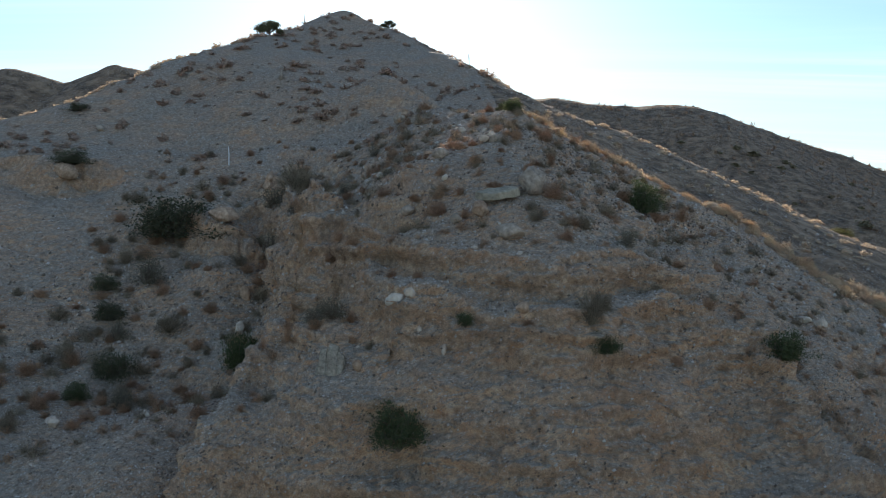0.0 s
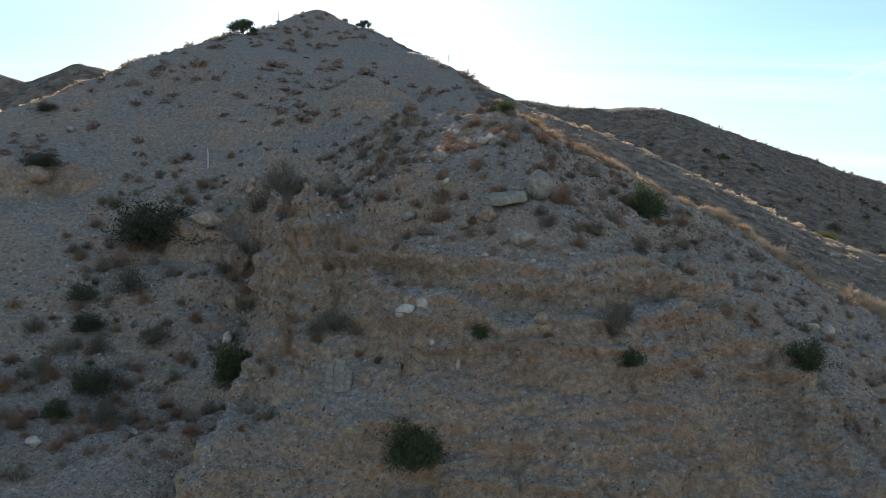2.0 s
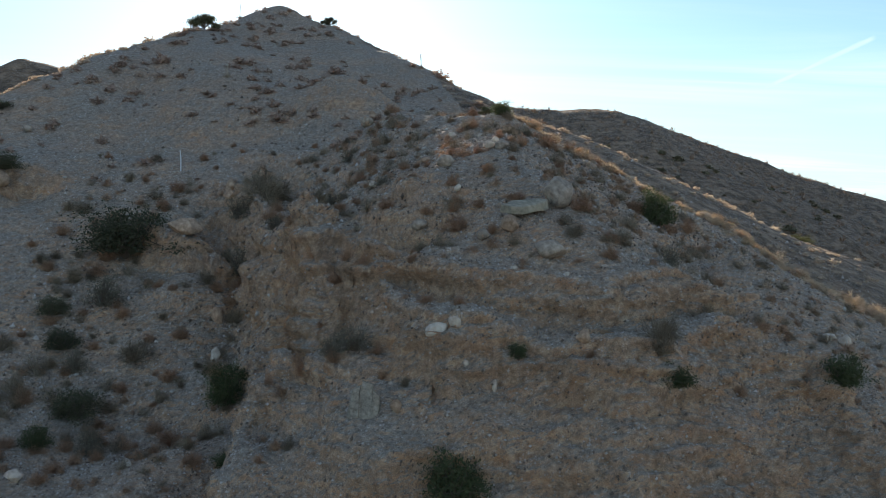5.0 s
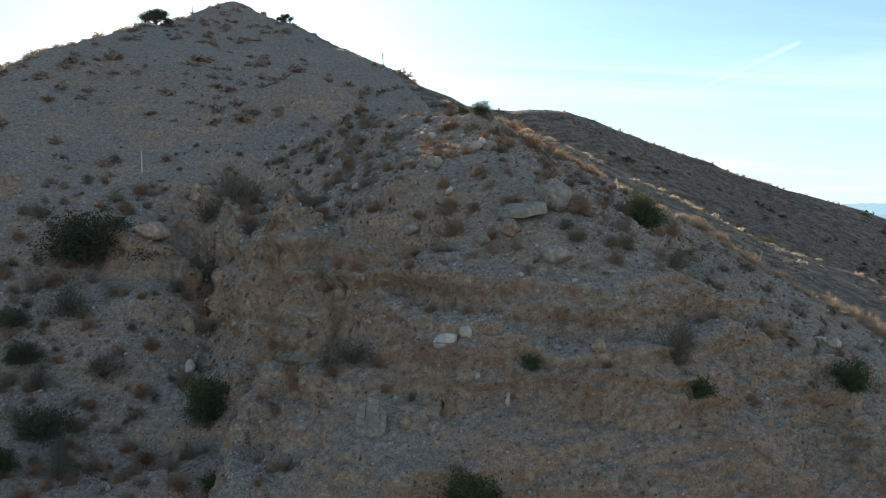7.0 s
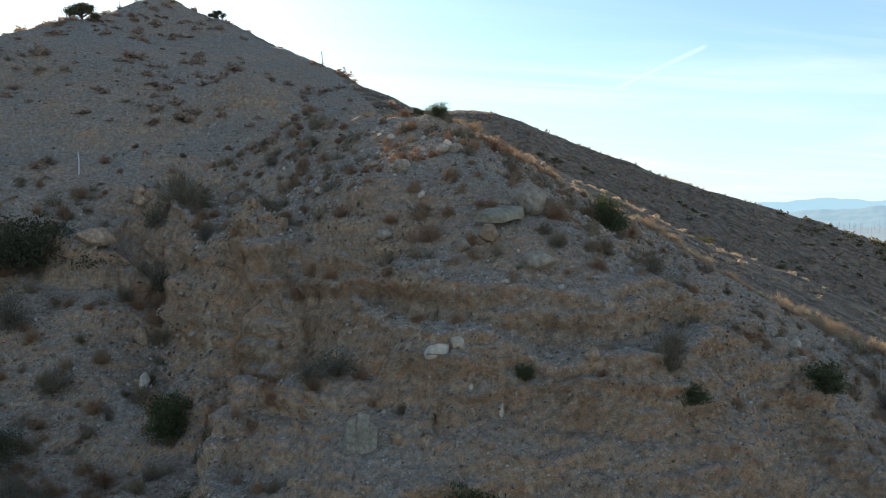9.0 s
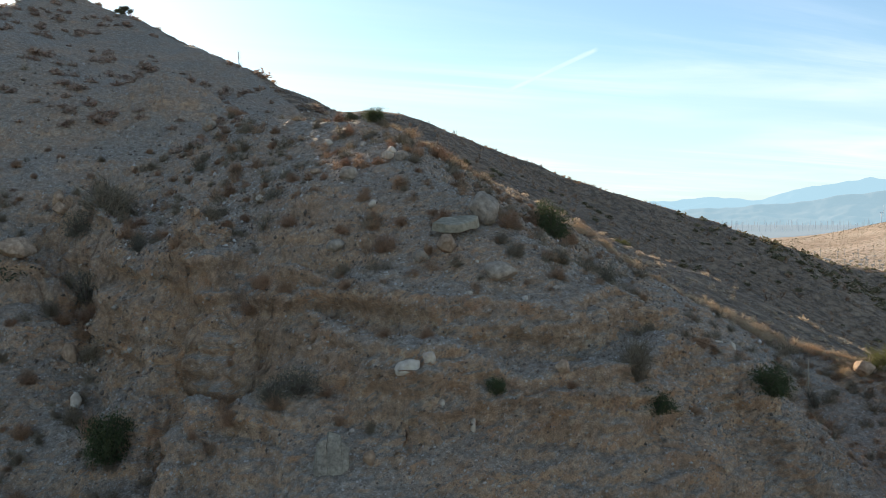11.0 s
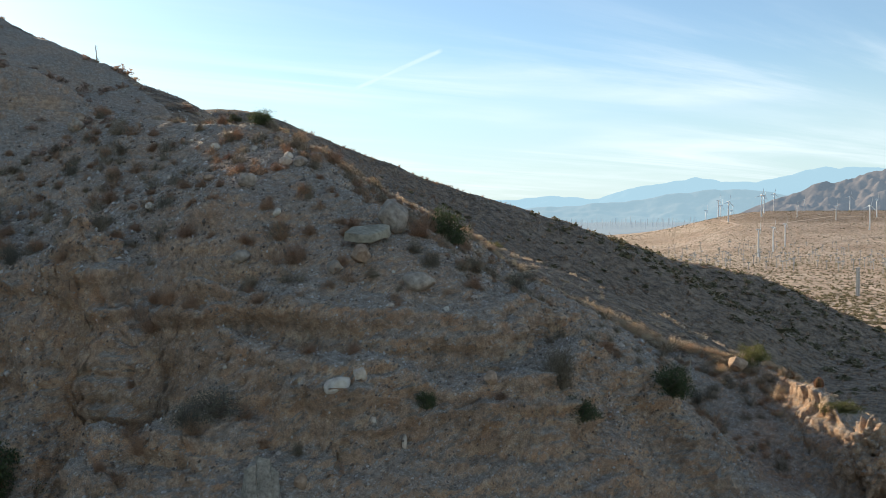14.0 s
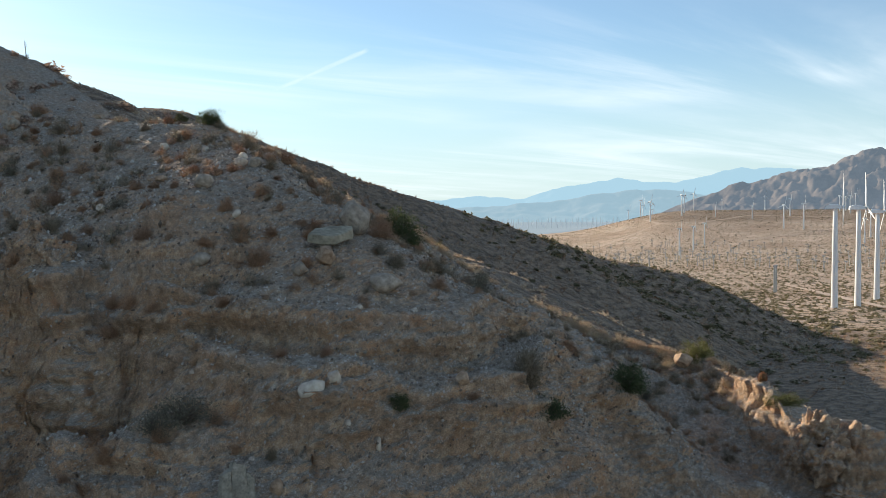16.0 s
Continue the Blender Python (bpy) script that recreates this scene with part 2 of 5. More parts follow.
TWIG = plant_material("dry_twigs", (0.32, 0.195, 0.12), (0.64, 0.42, 0.27), 0.35)
# the dry twigs again, paler: sunlit gold put into the colour
SUNLIT_TWIG = plant_material("sunlit_twigs", (0.56, 0.43, 0.29), (0.90, 0.76, 0.58), 0.5)
GREY_TWIG = plant_material("grey_twigs", (0.21, 0.165, 0.11), (0.46, 0.37, 0.26), 0.3)
LEAF = {
    "green": plant_material("green_leaves", (0.055, 0.07, 0.03), (0.15, 0.17, 0.08)),
    "olive": plant_material("olive_leaves", (0.07, 0.075, 0.04), (0.17, 0.165, 0.10)),
    "grey": plant_material("grey_leaves", (0.13, 0.115, 0.08), (0.28, 0.25, 0.18)),
    "yellow": plant_material("yellow_green_leaves", (0.13, 0.13, 0.045), (0.27, 0.25, 0.10)),
    "sage": plant_material("sage_leaves", (0.13, 0.115, 0.065), (0.29, 0.245, 0.15)),
    "brown": plant_material("brown_leaves", (0.10, 0.06, 0.035), (0.25, 0.16, 0.09)),
}
MOUND = plant_material("brown_brush", (0.34, 0.235, 0.17), (0.60, 0.44, 0.33), 0.35)
# the brown brush again, with the sun's gold put into its colour
SUNLIT_BRUSH = plant_material("sunlit_brush", (0.47, 0.36, 0.25), (0.78, 0.62, 0.46), 0.45)
BARK = plain_material("grey_bark", (0.17, 0.13, 0.10), 0.9)
STALK = plain_material("bleached_stalk", (0.52, 0.44, 0.33), 0.85)
STAKE = plain_material("weathered_white_wood", (0.74, 0.72, 0.68), 0.8)
CACTUS = plain_material("cactus_skin", (0.22, 0.13, 0.06), 0.8)
SPINES = plant_material("red_spines", (0.35, 0.13, 0.06), (0.60, 0.30, 0.16), 0.1)
WHITE_STEEL = plain_material("white_painted_steel", (0.80, 0.80, 0.78), 0.45, 0.0, 0.06)
GREY_STEEL = plain_material("galvanised_steel", (0.42, 0.42, 0.40), 0.5, 0.4)


# ---- the ground ----
# crests of the spurs: (x, y, z) along each, its fall to either side and how round its back is
SPURS = (
    (((-6.7, 49, 16.4), (-3.0, 47, 14.4), (0.6, 42.5, 11.6), (3.1, 38.2, 9.2), (4.4, 34, 7.7), (5.3, 27, 5.5)), 0.62, 1.0),
    (((-6.7, 49, 16.4), (-11.4, 42, 12.6), (-15.4, 36, 9.7), (-18.2, 31.5, 7.4), (-20.6, 28.4, 6.0), (-27, 24, 3.8), (-40, 18, -1)), 0.55, 0.8),
    (((0.4, 24.5, 5.3), (2.4, 19.2, 5.15), (4.3, 16, 4.75), (4.0, 12.8, 3.75), (3.6, 8, 2.0), (3.4, 3, -1.4), (3.2, 0, -4.6), (3.0, -3, -7.6)), 0.68, 1.2),
    (((4.3, 16, 4.75), (8.2, 16.4, 2.8), (12, 16.4, 0.8), (14.3, 16, -0.35), (16.4, 15, -1.65), (18.3, 13, -3.0), (19.6, 10, -4.0), (20.4, 8.2, -4.4), (21.2, 6.4, -4.75), (24, 4, -8.0), (30, -2, -13)), 0.58, 0.9),
    (((-23.5, 150.4, 24.2), (20.4, 106.4, 16.1), (36.3, 104.0, 15.2), (63.1, 100.3, 6.6), (81.4, 93.0, 0.4), (104.3, 90.6, -6.8), (110.7, 86.9, -7.9), (115.1, 80.8, -9.7), (119.5, 72.3, -14.0), (122.9, 63.7, -18.3), (122.1, 56.4, -21.0), (118.0, 45.4, -24.6)), 0.52, 3.0),
    (((6.0, 34, 7.2), (11.4, 36, 5.9), (15.2, 36, 4.2), (18.7, 35, 2.4), (21.8, 33.2, 0.6), (25.5, 30.8, -1.2), (28.5, 29, -2.5), (31, 26, -6.5)), 0.5, 1.6),
    (((21.0, 6.8, -4.75), (19.3, 3.2, -5.0), (17.5, 0.9, -4.95), (16.5, -0.3, -5.3), (16.8, -1.2, -5.0), (17.2, -2.3, -5.3), (18.0, -4.5, -8.5)), 1.7, 0.2),
    (((-70, 75, 15), (-38.3, 59, 12.8), (-33.2, 59, 11.5), (-28.6, 58.8, 13.3), (-24.6, 58.8, 12.4), (-20.5, 58, 8.5)), 0.7, 0.8),
)


def spur(line, fall, back, X, Y):
    """A spur: the highest of the ridges along its crest line."""
    high = np.full(X.shape, -1e3)
    for (ax, ay, az), (bx, by, bz) in zip(line, line[1:]):
        dx, dy = bx - ax, by - ay
        s = np.clip(((X - ax) * dx + (Y - ay) * dy) / (dx * dx + dy * dy), 0, 1)
        d2 = (X - ax - s * dx) ** 2 + (Y - ay - s * dy) ** 2
        high = np.maximum(high, az + s * (bz - az) - fall * (np.sqrt(d2 + back * back) - back))
    return high


def softmax(a, b, k):
    h = np.clip(0.5 + 0.5 * (a - b) / k, 0, 1)
    return b + (a - b) * h + k * h * (1 - h)


def plain(X, Y):
    """The valley floor, sinking away from the hill to a low brown rise far off."""
    d = np.hypot(X, Y)
    z = -20.0 - 0.037 * np.clip(d - 150, 0, 900)
    turn = np.arctan2(X, np.maximum(Y, 1e-3)) - radians(53.5)
    turn = np.where(Y > 0, turn, 2.0)
    return z + 51 * np.exp(-(((d - 1500) / 430) ** 2)) * np.exp(-((np.minimum(turn, 0) / 0.118) ** 2))


def landform(X, Y):
    z = plain(X, Y)
    # the broad flank below the spurs
    flank = -7.0 + 0.46 * np.minimum(Y, 22) - 0.45 * np.clip(X - 5, 0, 60) + 0.06 * np.clip(-X - 10, 0, 30)
    flank = flank - 1.3 * np.clip(0.4 - Y, 0, 4) - 1.1 * np.clip(Y - 30, 0, 400) * 0.5 - 0.35 * np.clip(X - 20, 0, 200)
    z = softmax(z, flank, 2.0)
    for line, fall, back in SPURS:
        z = softmax(z, spur(line, fall, back, X, Y), 1.0)
    # the face of the bluff goes on down
    z = z - 1.2 * np.clip(-0.7 - Y, 0, 5) * np.clip((12.5 - X) / 1.5, 0, 1)
    return z


# broken edges of the bluff: the line of the edge (ground falls to its right hand), drop, steepness, reach
SCARPS = (
    (((-6.5, 17.5), (-5.8, 15.2), (-5.45, 13.6), (-5.3, 12.4), (-4.9, 11.0), (-4.4, 9.5), (-3.4, 7.3), (-2.75, 6.0), (-2.1, 5.3)), 2.8, 0.24, 1.5),
    (((-3.85, 7.8), (-3.95, 6.5), (-4.2, 5.5), (-4.55, 4.5), (-4.95, 3.5), (-5.1, 2.4), (-5.2, 1.0), (-5.4, -1)), 2.4, 0.22, 1.5),
    (((-2.2, 5.35), (-1.5, 5.05), (-0.6, 4.95), (0.0, 4.2), (0.4, 3.2), (1.0, 2.5), (1.7, 2.1), (2.6, 1.6), (4.2, 1.05), (4.8, 1.3), (5.6, 1.9), (6.6, 2.7), (7.8, 3.2)), 1.0, 0.16, 0.9),
    (((-2.3, 4.8), (-1.4, 3.2), (-0.8, 1.7), (-0.1, 0.65), (1.5, 0.25), (3.3, -0.4), (4.6, -0.75), (5.6, -0.2), (6.6, 0.7), (7.6, 1.5), (9.0, 2.2)), 1.2, 0.2, 1.0),
    (((12.9, -2.0), (12.4, -0.6), (11.9, 0.7), (11.3, 1.8), (10.95, 2.7), (10.6, 3.6), (9.9, 4.8), (9.2, 5.6)), 2.0, 0.2, 1.3),
    (((-9.4, 15.8), (-8.4, 15.0), (-7.4, 15.2)), 1.3, 0.22, 1.2),
    (((-18.5, 19.6), (-17.0, 18.9), (-15.5, 19.4)), 1.4, 0.3, 1.3),
)


def scarps(X, Y):
    """Steepens the ground along the broken edges."""
    z = np.zeros(X.shape)
    for line, drop, steep, reach in SCARPS:
        best = np.full(X.shape, 1e9)
        side = np.zeros(X.shape)
        for (ax, ay), (bx, by) in zip(line, line[1:]):
            dx, dy = bx - ax, by - ay
            s = np.clip(((X - ax) * dx + (Y - ay) * dy) / (dx * dx + dy * dy), 0, 1)
            d = np.hypot(X - ax - s * dx, Y - ay - s * dy)
            near = d < best
            cross = ((X - ax) * dy - (Y - ay) * dx) / math.hypot(dx, dy)
            best, side = np.where(near, d, best), np.where(near, cross, side)
        z = z - 0.5 * drop * np.tanh(side / steep) * np.exp(-((best / reach) ** 2))
    return z


# mounds and hollows: x, y, radius, height
# on the bluff
BLUFF_SWELLS = (
    (-3, 6, 1.5, -0.28), (9, -1, 1.5, -0.66), (5, 0.5, 2.2, 0.52), (-4, -1, 2.2, -0.86), (2.2, 0.2, 1, -0.62),
    (-4.1, 2.3, 1, -0.88), (-2.7, 3.7, 1, 0.74), (2.9, 4.4, 1, 0.36), (4.3, -1.9, 1, 0.65), (0.8, 0.9, 1, 0.62),
    (0.1, -1.9, 1, -0.54), (-4.1, -1.2, 1, -0.82), (6.4, -0.5, 1, -0.33), (-0.6, 5.8, 1, -0.6), (-2.7, 6.5, 1, -0.99),
    (-4.1, 3, 1, -0.78), (3.6, 5.8, 1, -0.33), (8.5, 1.6, 1, 0.51), (5, 4.4, 1, 0.18), (2.2, -1.2, 1, -0.28),
    (-2, 2.3, 1, 0.38),
)
# on the upper slope
UPPER_SWELLS = (
    (-4, 32, 8, 1.04), (-2, 28, 1.5, 0.81), (-4, 20, 3.2, -0.18), (-5.5, 26, 2.2, 0.64), (5, 17, 5, -0.42),
    (-4, 47, 5, -0.43), (-10, 23, 2.2, -0.51), (-0.6, 24.7, 1, -0.68), (-2.5, 27.5, 2.2, 0.85), (-16, 30.5, 2.2, 0.39),
    (-13, 30, 1.5, -0.72), (25, 31, 1.5, -0.43), (-4.8, 19.1, 1, -0.81), (14.1, 17, 1, 0.42), (-7, 32, 5, 0.52),
    (-1, 28, 1.5, 0.73), (3.5, 38, 2.2, 0.33), (-1, 29, 2.2, 0.68), (-16, 32, 8, 0.17), (27.5, 29, 2.2, 0.16),
)
# in the gully and on the slope above
GULLY_SWELLS = (
    (-10, 8, 5, -1.39), (0, 10, 3.2, 0.67), (-4.1, 8.6, 1, 0.72), (-6.2, 10.7, 1, -0.92), (-7, 7, 1.5, -0.79),
    (-11, 15, 1.5, -0.39), (0.8, 8.6, 1, 0.59), (-2, 11, 1.5, 0.44), (-3.4, 7.2, 1, -0.75), (-16, 12, 8, -0.97),
    (-7.6, 14.2, 1, 0.35), (0.1, 7.2, 1, 0.36), (-7, 8, 1.5, -0.86), (-6.2, 12.1, 1, -0.37), (-6, 6, 1.5, -0.51),
    (-11.5, 11, 2.2, -0.33), (-4.1, 7.9, 1, 0.69), (2.9, 10, 1, 0.28), (-4.1, 9.3, 1, 0.4),
)
# on the low spur
SPUR_SWELLS = (
    (14, 5, 5, -0.6), (15.5, -1, 2.2, 0.42), (9.9, 0.9, 1, -0.95), (12, 0.2, 1, -0.39), (16.2, 5.8, 1, -0.81),
    (12, 10, 3.2, -0.23), (17, 15, 1.5, -0.36), (9.9, 3, 1, -0.28), (16.2, 1.7, 1.5, -0.75), (9.2, -0.5, 1, -0.66),
    (19, 4, 1.5, 0.43), (12, 3, 1, 0.51), (14.6, -0.6, 1.3, -0.35), (12, 0, 1.5, -0.44), (19.7, 6.5, 1, 0.31),
    (15.5, -1.2, 1, 0.62), (19, 2, 1.5, 0.42), (9.5, -1, 2.2, -0.7), (11.3, 10, 1, -0.3),
)
SWELLS = BLUFF_SWELLS + UPPER_SWELLS + GULLY_SWELLS + SPUR_SWELLS


def lattice_noise(X, Y, Z, seed):
    """Smooth noise from -1 to 1 at a grid of unit size."""
    def corner(i, j, k):
        h = (i * 374761393 + j * 668265263 + k * 2147483647 + seed * 974634777) & 0xFFFFFFFF
        h = ((h ^ (h >> 13)) * 1274126177) & 0xFFFFFFFF
        h = ((h ^ (h >> 16)) * 2246822519) & 0xFFFFFFFF
        return ((h ^ (h >> 15)) & 0xFFFF) / 32767.5 - 1
    f = [np.floor(v) for v in (X, Y, Z)]
    a, b, c = (v - w for v, w in zip((X, Y, Z), f))
    i, j, k = (w.astype(np.int64) for w in f)
    a, b, c = (v * v * (3 - 2 * v) for v in (a, b, c))
    total = 0
    for di, wi in ((0, 1 - a), (1, a)):
        for dj, wj in ((0, 1 - b), (1, b)):
            for dk, wk in ((0, 1 - c), (1, c)):
                total = total + wi * wj * wk * corner(i + di, j + dj, k + dk)
    return total


def octaves(X, Y, Z, size, count, seed, keep=0.5):
    total, amp, f = 0, 1.0, 1.0 / size
    for n in range(count):
        total = total + amp * lattice_noise(X * f + 17.3 * n, Y * f - 9.1 * n, Z * f + 5.7 * n, seed + n)
        amp, f = amp * keep, f * 2.03
    return total


def height(X, Y):
    """Height of the ground before its fine relief."""
    X, Y = np.asarray(X, float), np.asarray(Y, float)
    # the broken edges wander
    flat = np.zeros(X.shape)
    wx, wy = 0.16 * octaves(X, Y, flat, 1.4, 3, 201, 0.6), 0.16 * octaves(X, Y, flat, 1.4, 3, 211, 0.6)
    z = landform(X, Y) + scarps(X + wx, Y + wy)
    for cx, cy, r, h in SWELLS:
        z = z + h * np.exp(-((X - cx) ** 2 + (Y - cy) ** 2) / (2 * r * r))
    return z


def spaced(start, stop, step, growth, most):
    out = [start]
    while out[-1] < stop:
        out.append(out[-1] + step)
        step = min(step * growth, most)
    return out


def ground_lines():
    """Lines of the ground sheet: close over the broken faces, wider outward."""
    xs = list(np.arange(-13, -6.4, 0.08)) + list(np.arange(-6.4, -2.2, 0.05)) + list(np.arange(-2.2, 20, 0.08))
    xs = [2 * -13 - v for v in spaced(-13, 4500, 0.08, 1.03, 150)][:0:-1] + xs + spaced(xs[-1] + 0.08, 4600, 0.08, 1.03, 150)
    ys = list(np.arange(-3.2, 8.0, 0.042)) + list(np.arange(8.0, 14, 0.065))
    ys = [2 * -3.2 - v for v in spaced(-3.2, 3000, 0.08, 1.12, 200)][:0:-1] + ys
    ys += spaced(ys[-1] + 0.07, 60, 0.085, 1.015, 1.0)
    ys += spaced(ys[-1] + 0.6, 4600, 0.6, 1.05, 150)
    return np.array(xs), np.array(ys)


def crowd_lines(X, Y):
    """Moves the lines of the near ground so that they lie evenly along the slope, also down the broken faces."""
    cols = np.flatnonzero((X[0] > -12.9) & (X[0] < 19.9))
    rows = np.flatnonzero((Y[:, 0] > -3.3) & (Y[:, 0] < 13.9))
    fine = np.linspace(Y[rows[0], 0], Y[rows[-1], 0], 700)
    gx, gy = np.meshgrid(X[0, cols], fine)
    z = height(gx, gy)
    step = np.hypot(np.diff(gy, axis=0), 0.8 * np.diff(z, axis=0))
    run = np.vstack([np.zeros(len(cols)), np.cumsum(step, axis=0)])
    ease = np.clip(np.minimum((X[0, cols] + 12.9) / 3, (19.9 - X[0, cols]) / 3), 0, 1)
    even = (Y[rows, 0] - fine[0]) / (fine[-1] - fine[0])
    for n, c in enumerate(cols):
        placed = np.interp(even * run[-1, n], run[:, n], fine)
        Y[rows, c] = Y[rows, c] * (1 - ease[n]) + placed * ease[n]
    return Y


def relief(X, Y, Z):
    """Fine relief: broken banks where it is steep, rills and lumps elsewhere."""
    zj, zi = np.gradient(Z)
    yj, yi = np.gradient(Y)
    gy = zj / yj
    gx = (zi - gy * yi) / np.gradient(X[0])[None]
    steep = np.clip((np.hypot(gx, gy) - 0.55) / 0.9, 0, 1)
    far = np.hypot(X - 1, Y - 4)
    near = np.clip(1.4 - far / 60, 0, 1)
    on_hill = np.clip((Z + 17.5) / 5, 0, 1)
    n = np.stack([-gx, -gy, np.ones_like(Z)]) / np.sqrt(1 + gx * gx + gy * gy)
    lumps = octaves(X, Y, Z, 2.2, 4, 3)
    crag = octaves(X, Y, Z * 1.4, 1.1, 5, 11, 0.62)
    cracks = 1 - np.abs(octaves(X * 1.1, Y * 1.1, Z * 0.6, 1.1, 3, 29))
    beds = np.tanh(2.5 * octaves(X * 0.12, Y * 0.12, Z * 2.0 + 0.25 * lumps, 0.8, 3, 41))
    push = lumps * (0.12 + 0.05 * steep) + steep * (0.19 * crag + 0.15 * beds - 0.9 * np.clip(cracks - 0.86, 0, 1))
    push = push + (0.055 + 0.05 * steep) * octaves(X, Y, Z * 1.3, 0.42, 4, 53, 0.75)
    # hard beds stand out as thin ledges in the faces
    sheet = octaves(X * 0.3, Y * 0.3, Z * 4.2 + 0.5 * lumps, 1.0, 2, 71, 0.5)
    push = push + 0.17 * steep * np.clip(sheet - 0.25, 0, 0.4) / 0.4 * (0.5 + 0.5 * crag)
    gentle = np.clip((X - 4) / 3, 0, 1) * np.clip((Y - 16.5 + np.clip(X - 14, 0, 20) * 0.9) / 2, 0, 1)
    push = push * (1 - 0.7 * gentle)
    push = push * near + (1 - near) * on_hill * 0.5 * octaves(X, Y, Z * 0, 9.0, 4, 61)
    return X + n[0] * push, Y + n[1] * push, Z + n[2] * push


SURFACE = {}


def build_ground():
    xs, ys = ground_lines()
    X, Y = np.meshgrid(xs, ys)
    Y = crowd_lines(X, Y)
    Z = height(X, Y)
    X, Y, Z = relief(X, Y, Z)
    rows, cols = X.shape
    level = np.stack([np.interp(ys, np.maximum.accumulate(Y[:, c]), Z[:, c]) for c in range(cols)], 1)
    SURFACE["xs"], SURFACE["ys"], SURFACE["X"], SURFACE["Y"], SURFACE["Z"], SURFACE["level"] = xs, ys, X, Y, Z, level
    me = bpy.data.meshes.new("ground")
    idx = np.arange(rows * cols).reshape(rows, cols)
    quads = np.stack([idx[:-1, :-1], idx[:-1, 1:], idx[1:, 1:], idx[1:, :-1]], -1).reshape(-1, 4)
    me.vertices.add(rows * cols)
    me.vertices.foreach_set("co", np.stack([X, Y, Z], -1).ravel())
    me.loops.add(quads.size)
    me.loops.foreach_set("vertex_index", quads.ravel())
    me.polygons.add(len(quads))
    me.polygons.foreach_set("loop_start", np.arange(0, quads.size, 4))
    me.polygons.foreach_set("use_smooth", np.ones(len(quads), bool))
    me.update(calc_edges=True)
    me.materials.append(EARTH)
    # how much brush and soil cover the ground: all of the back slopes and the plain
    crest_y = np.interp(X, (-60, -12, -6, 3.2, 4.0, 4.8, 8.2, 12, 14.3, 16.4, 18.3, 19.6, 21.8, 26, 60), (44, 45, 51, 39, 34, 17.5, 17, 17, 16.6, 15.6, 13.6, 10.6, 6.2, 3.6, -25))
    cover = np.clip((Y - crest_y + 0.6 * octaves(X, Y, X * 0, 2.0, 2, 87)) / 1.6, 0, 1)
    cover = np.maximum(cover, np.clip((-15.5 - Z) / 2, 0, 1))
    layer = me.attributes.new("brush_cover", "FLOAT", "POINT")
    layer.data.foreach_set("value", cover.ravel())
    # pale sand with scattered bushes out on the valley floor
    layer = me.attributes.new("sand", "FLOAT", "POINT")
    layer.data.foreach_set("value", (np.clip((-15.0 - Z) / 3, 0, 1) * np.clip((np.hypot(X + 4, Y + 18) - 158) / 12, 0, 1)).ravel())
    ob = new("ground", me)
    tagged(ob, "steep gravelly desert hillside with tan eroded banks", "hillside", kind="structure")
    return ob


ground = build_ground()


def ground_z(x, y):
    """Height of the finished ground."""
    xs, ys, Z = SURFACE["xs"], SURFACE["ys"], SURFACE["level"]
    i = min(max(int(np.searchsorted(xs, x)) - 1, 0), len(xs) - 2)
    j = min(max(int(np.searchsorted(ys, y)) - 1, 0), len(ys) - 2)
    a, b = (x - xs[i]) / (xs[i + 1] - xs[i]), (y - ys[j]) / (ys[j + 1] - ys[j])
    return float(Z[j, i] * (1 - a) * (1 - b) + Z[j, i + 1] * a * (1 - b) + Z[j + 1, i] * (1 - a) * b + Z[j + 1, i + 1] * a * b)


def ground_slope(x, y, r=0.25):
    return math.hypot(ground_z(x + r, y) - ground_z(x - r, y), ground_z(x, y + r) - ground_z(x, y - r)) / (2 * r)


# ---- making things ----
def mesh_of(name, verts, faces, mat, smooth=False):
    me = bpy.data.meshes.new(name)
    me.from_pydata([tuple(v) for v in verts], [], [tuple(f) for f in faces])
    me.materials.append(mat)
    if smooth:
        me.polygons.foreach_set("use_smooth", np.ones(len(me.polygons), bool))
    me.update()
    return me


def part(name, me, parent, label=""):
    ob = new(name, me)
    ob.parent = parent
    return tagged(ob, label)


def tube(points, radii, sides=6):
    """A tapered, bent tube as verts and faces."""
    verts, faces = [], []
    for n, (p, r) in enumerate(zip(points, radii)):
        p = Vector(p)
        q = Vector(points[min(n + 1, len(points) - 1)]) - Vector(points[max(n - 1, 0)])
        q = q.normalized() if q.length else Vector((0, 0, 1))
        a = q.orthogonal().normalized()
        b = q.cross(a)
        verts += [p + (a * math.cos(k * math.tau / sides) + b * math.sin(k * math.tau / sides)) * r for k in range(sides)]
        if n:
            o = (n - 1) * sides
            faces += [(o + k, o + (k + 1) % sides, o + sides + (k + 1) % sides, o + sides + k) for k in range(sides)]
    faces.append(tuple(range(sides))[::-1])
    faces.append(tuple(len(verts) - sides + k for k in range(sides)))
    return verts, faces


def joined(*pieces):
    verts, faces = [], []
    for v, f in pieces:
        o = len(verts)
        verts += list(v)
        faces += [tuple(i + o for i in face) for face in f]
    return verts, faces


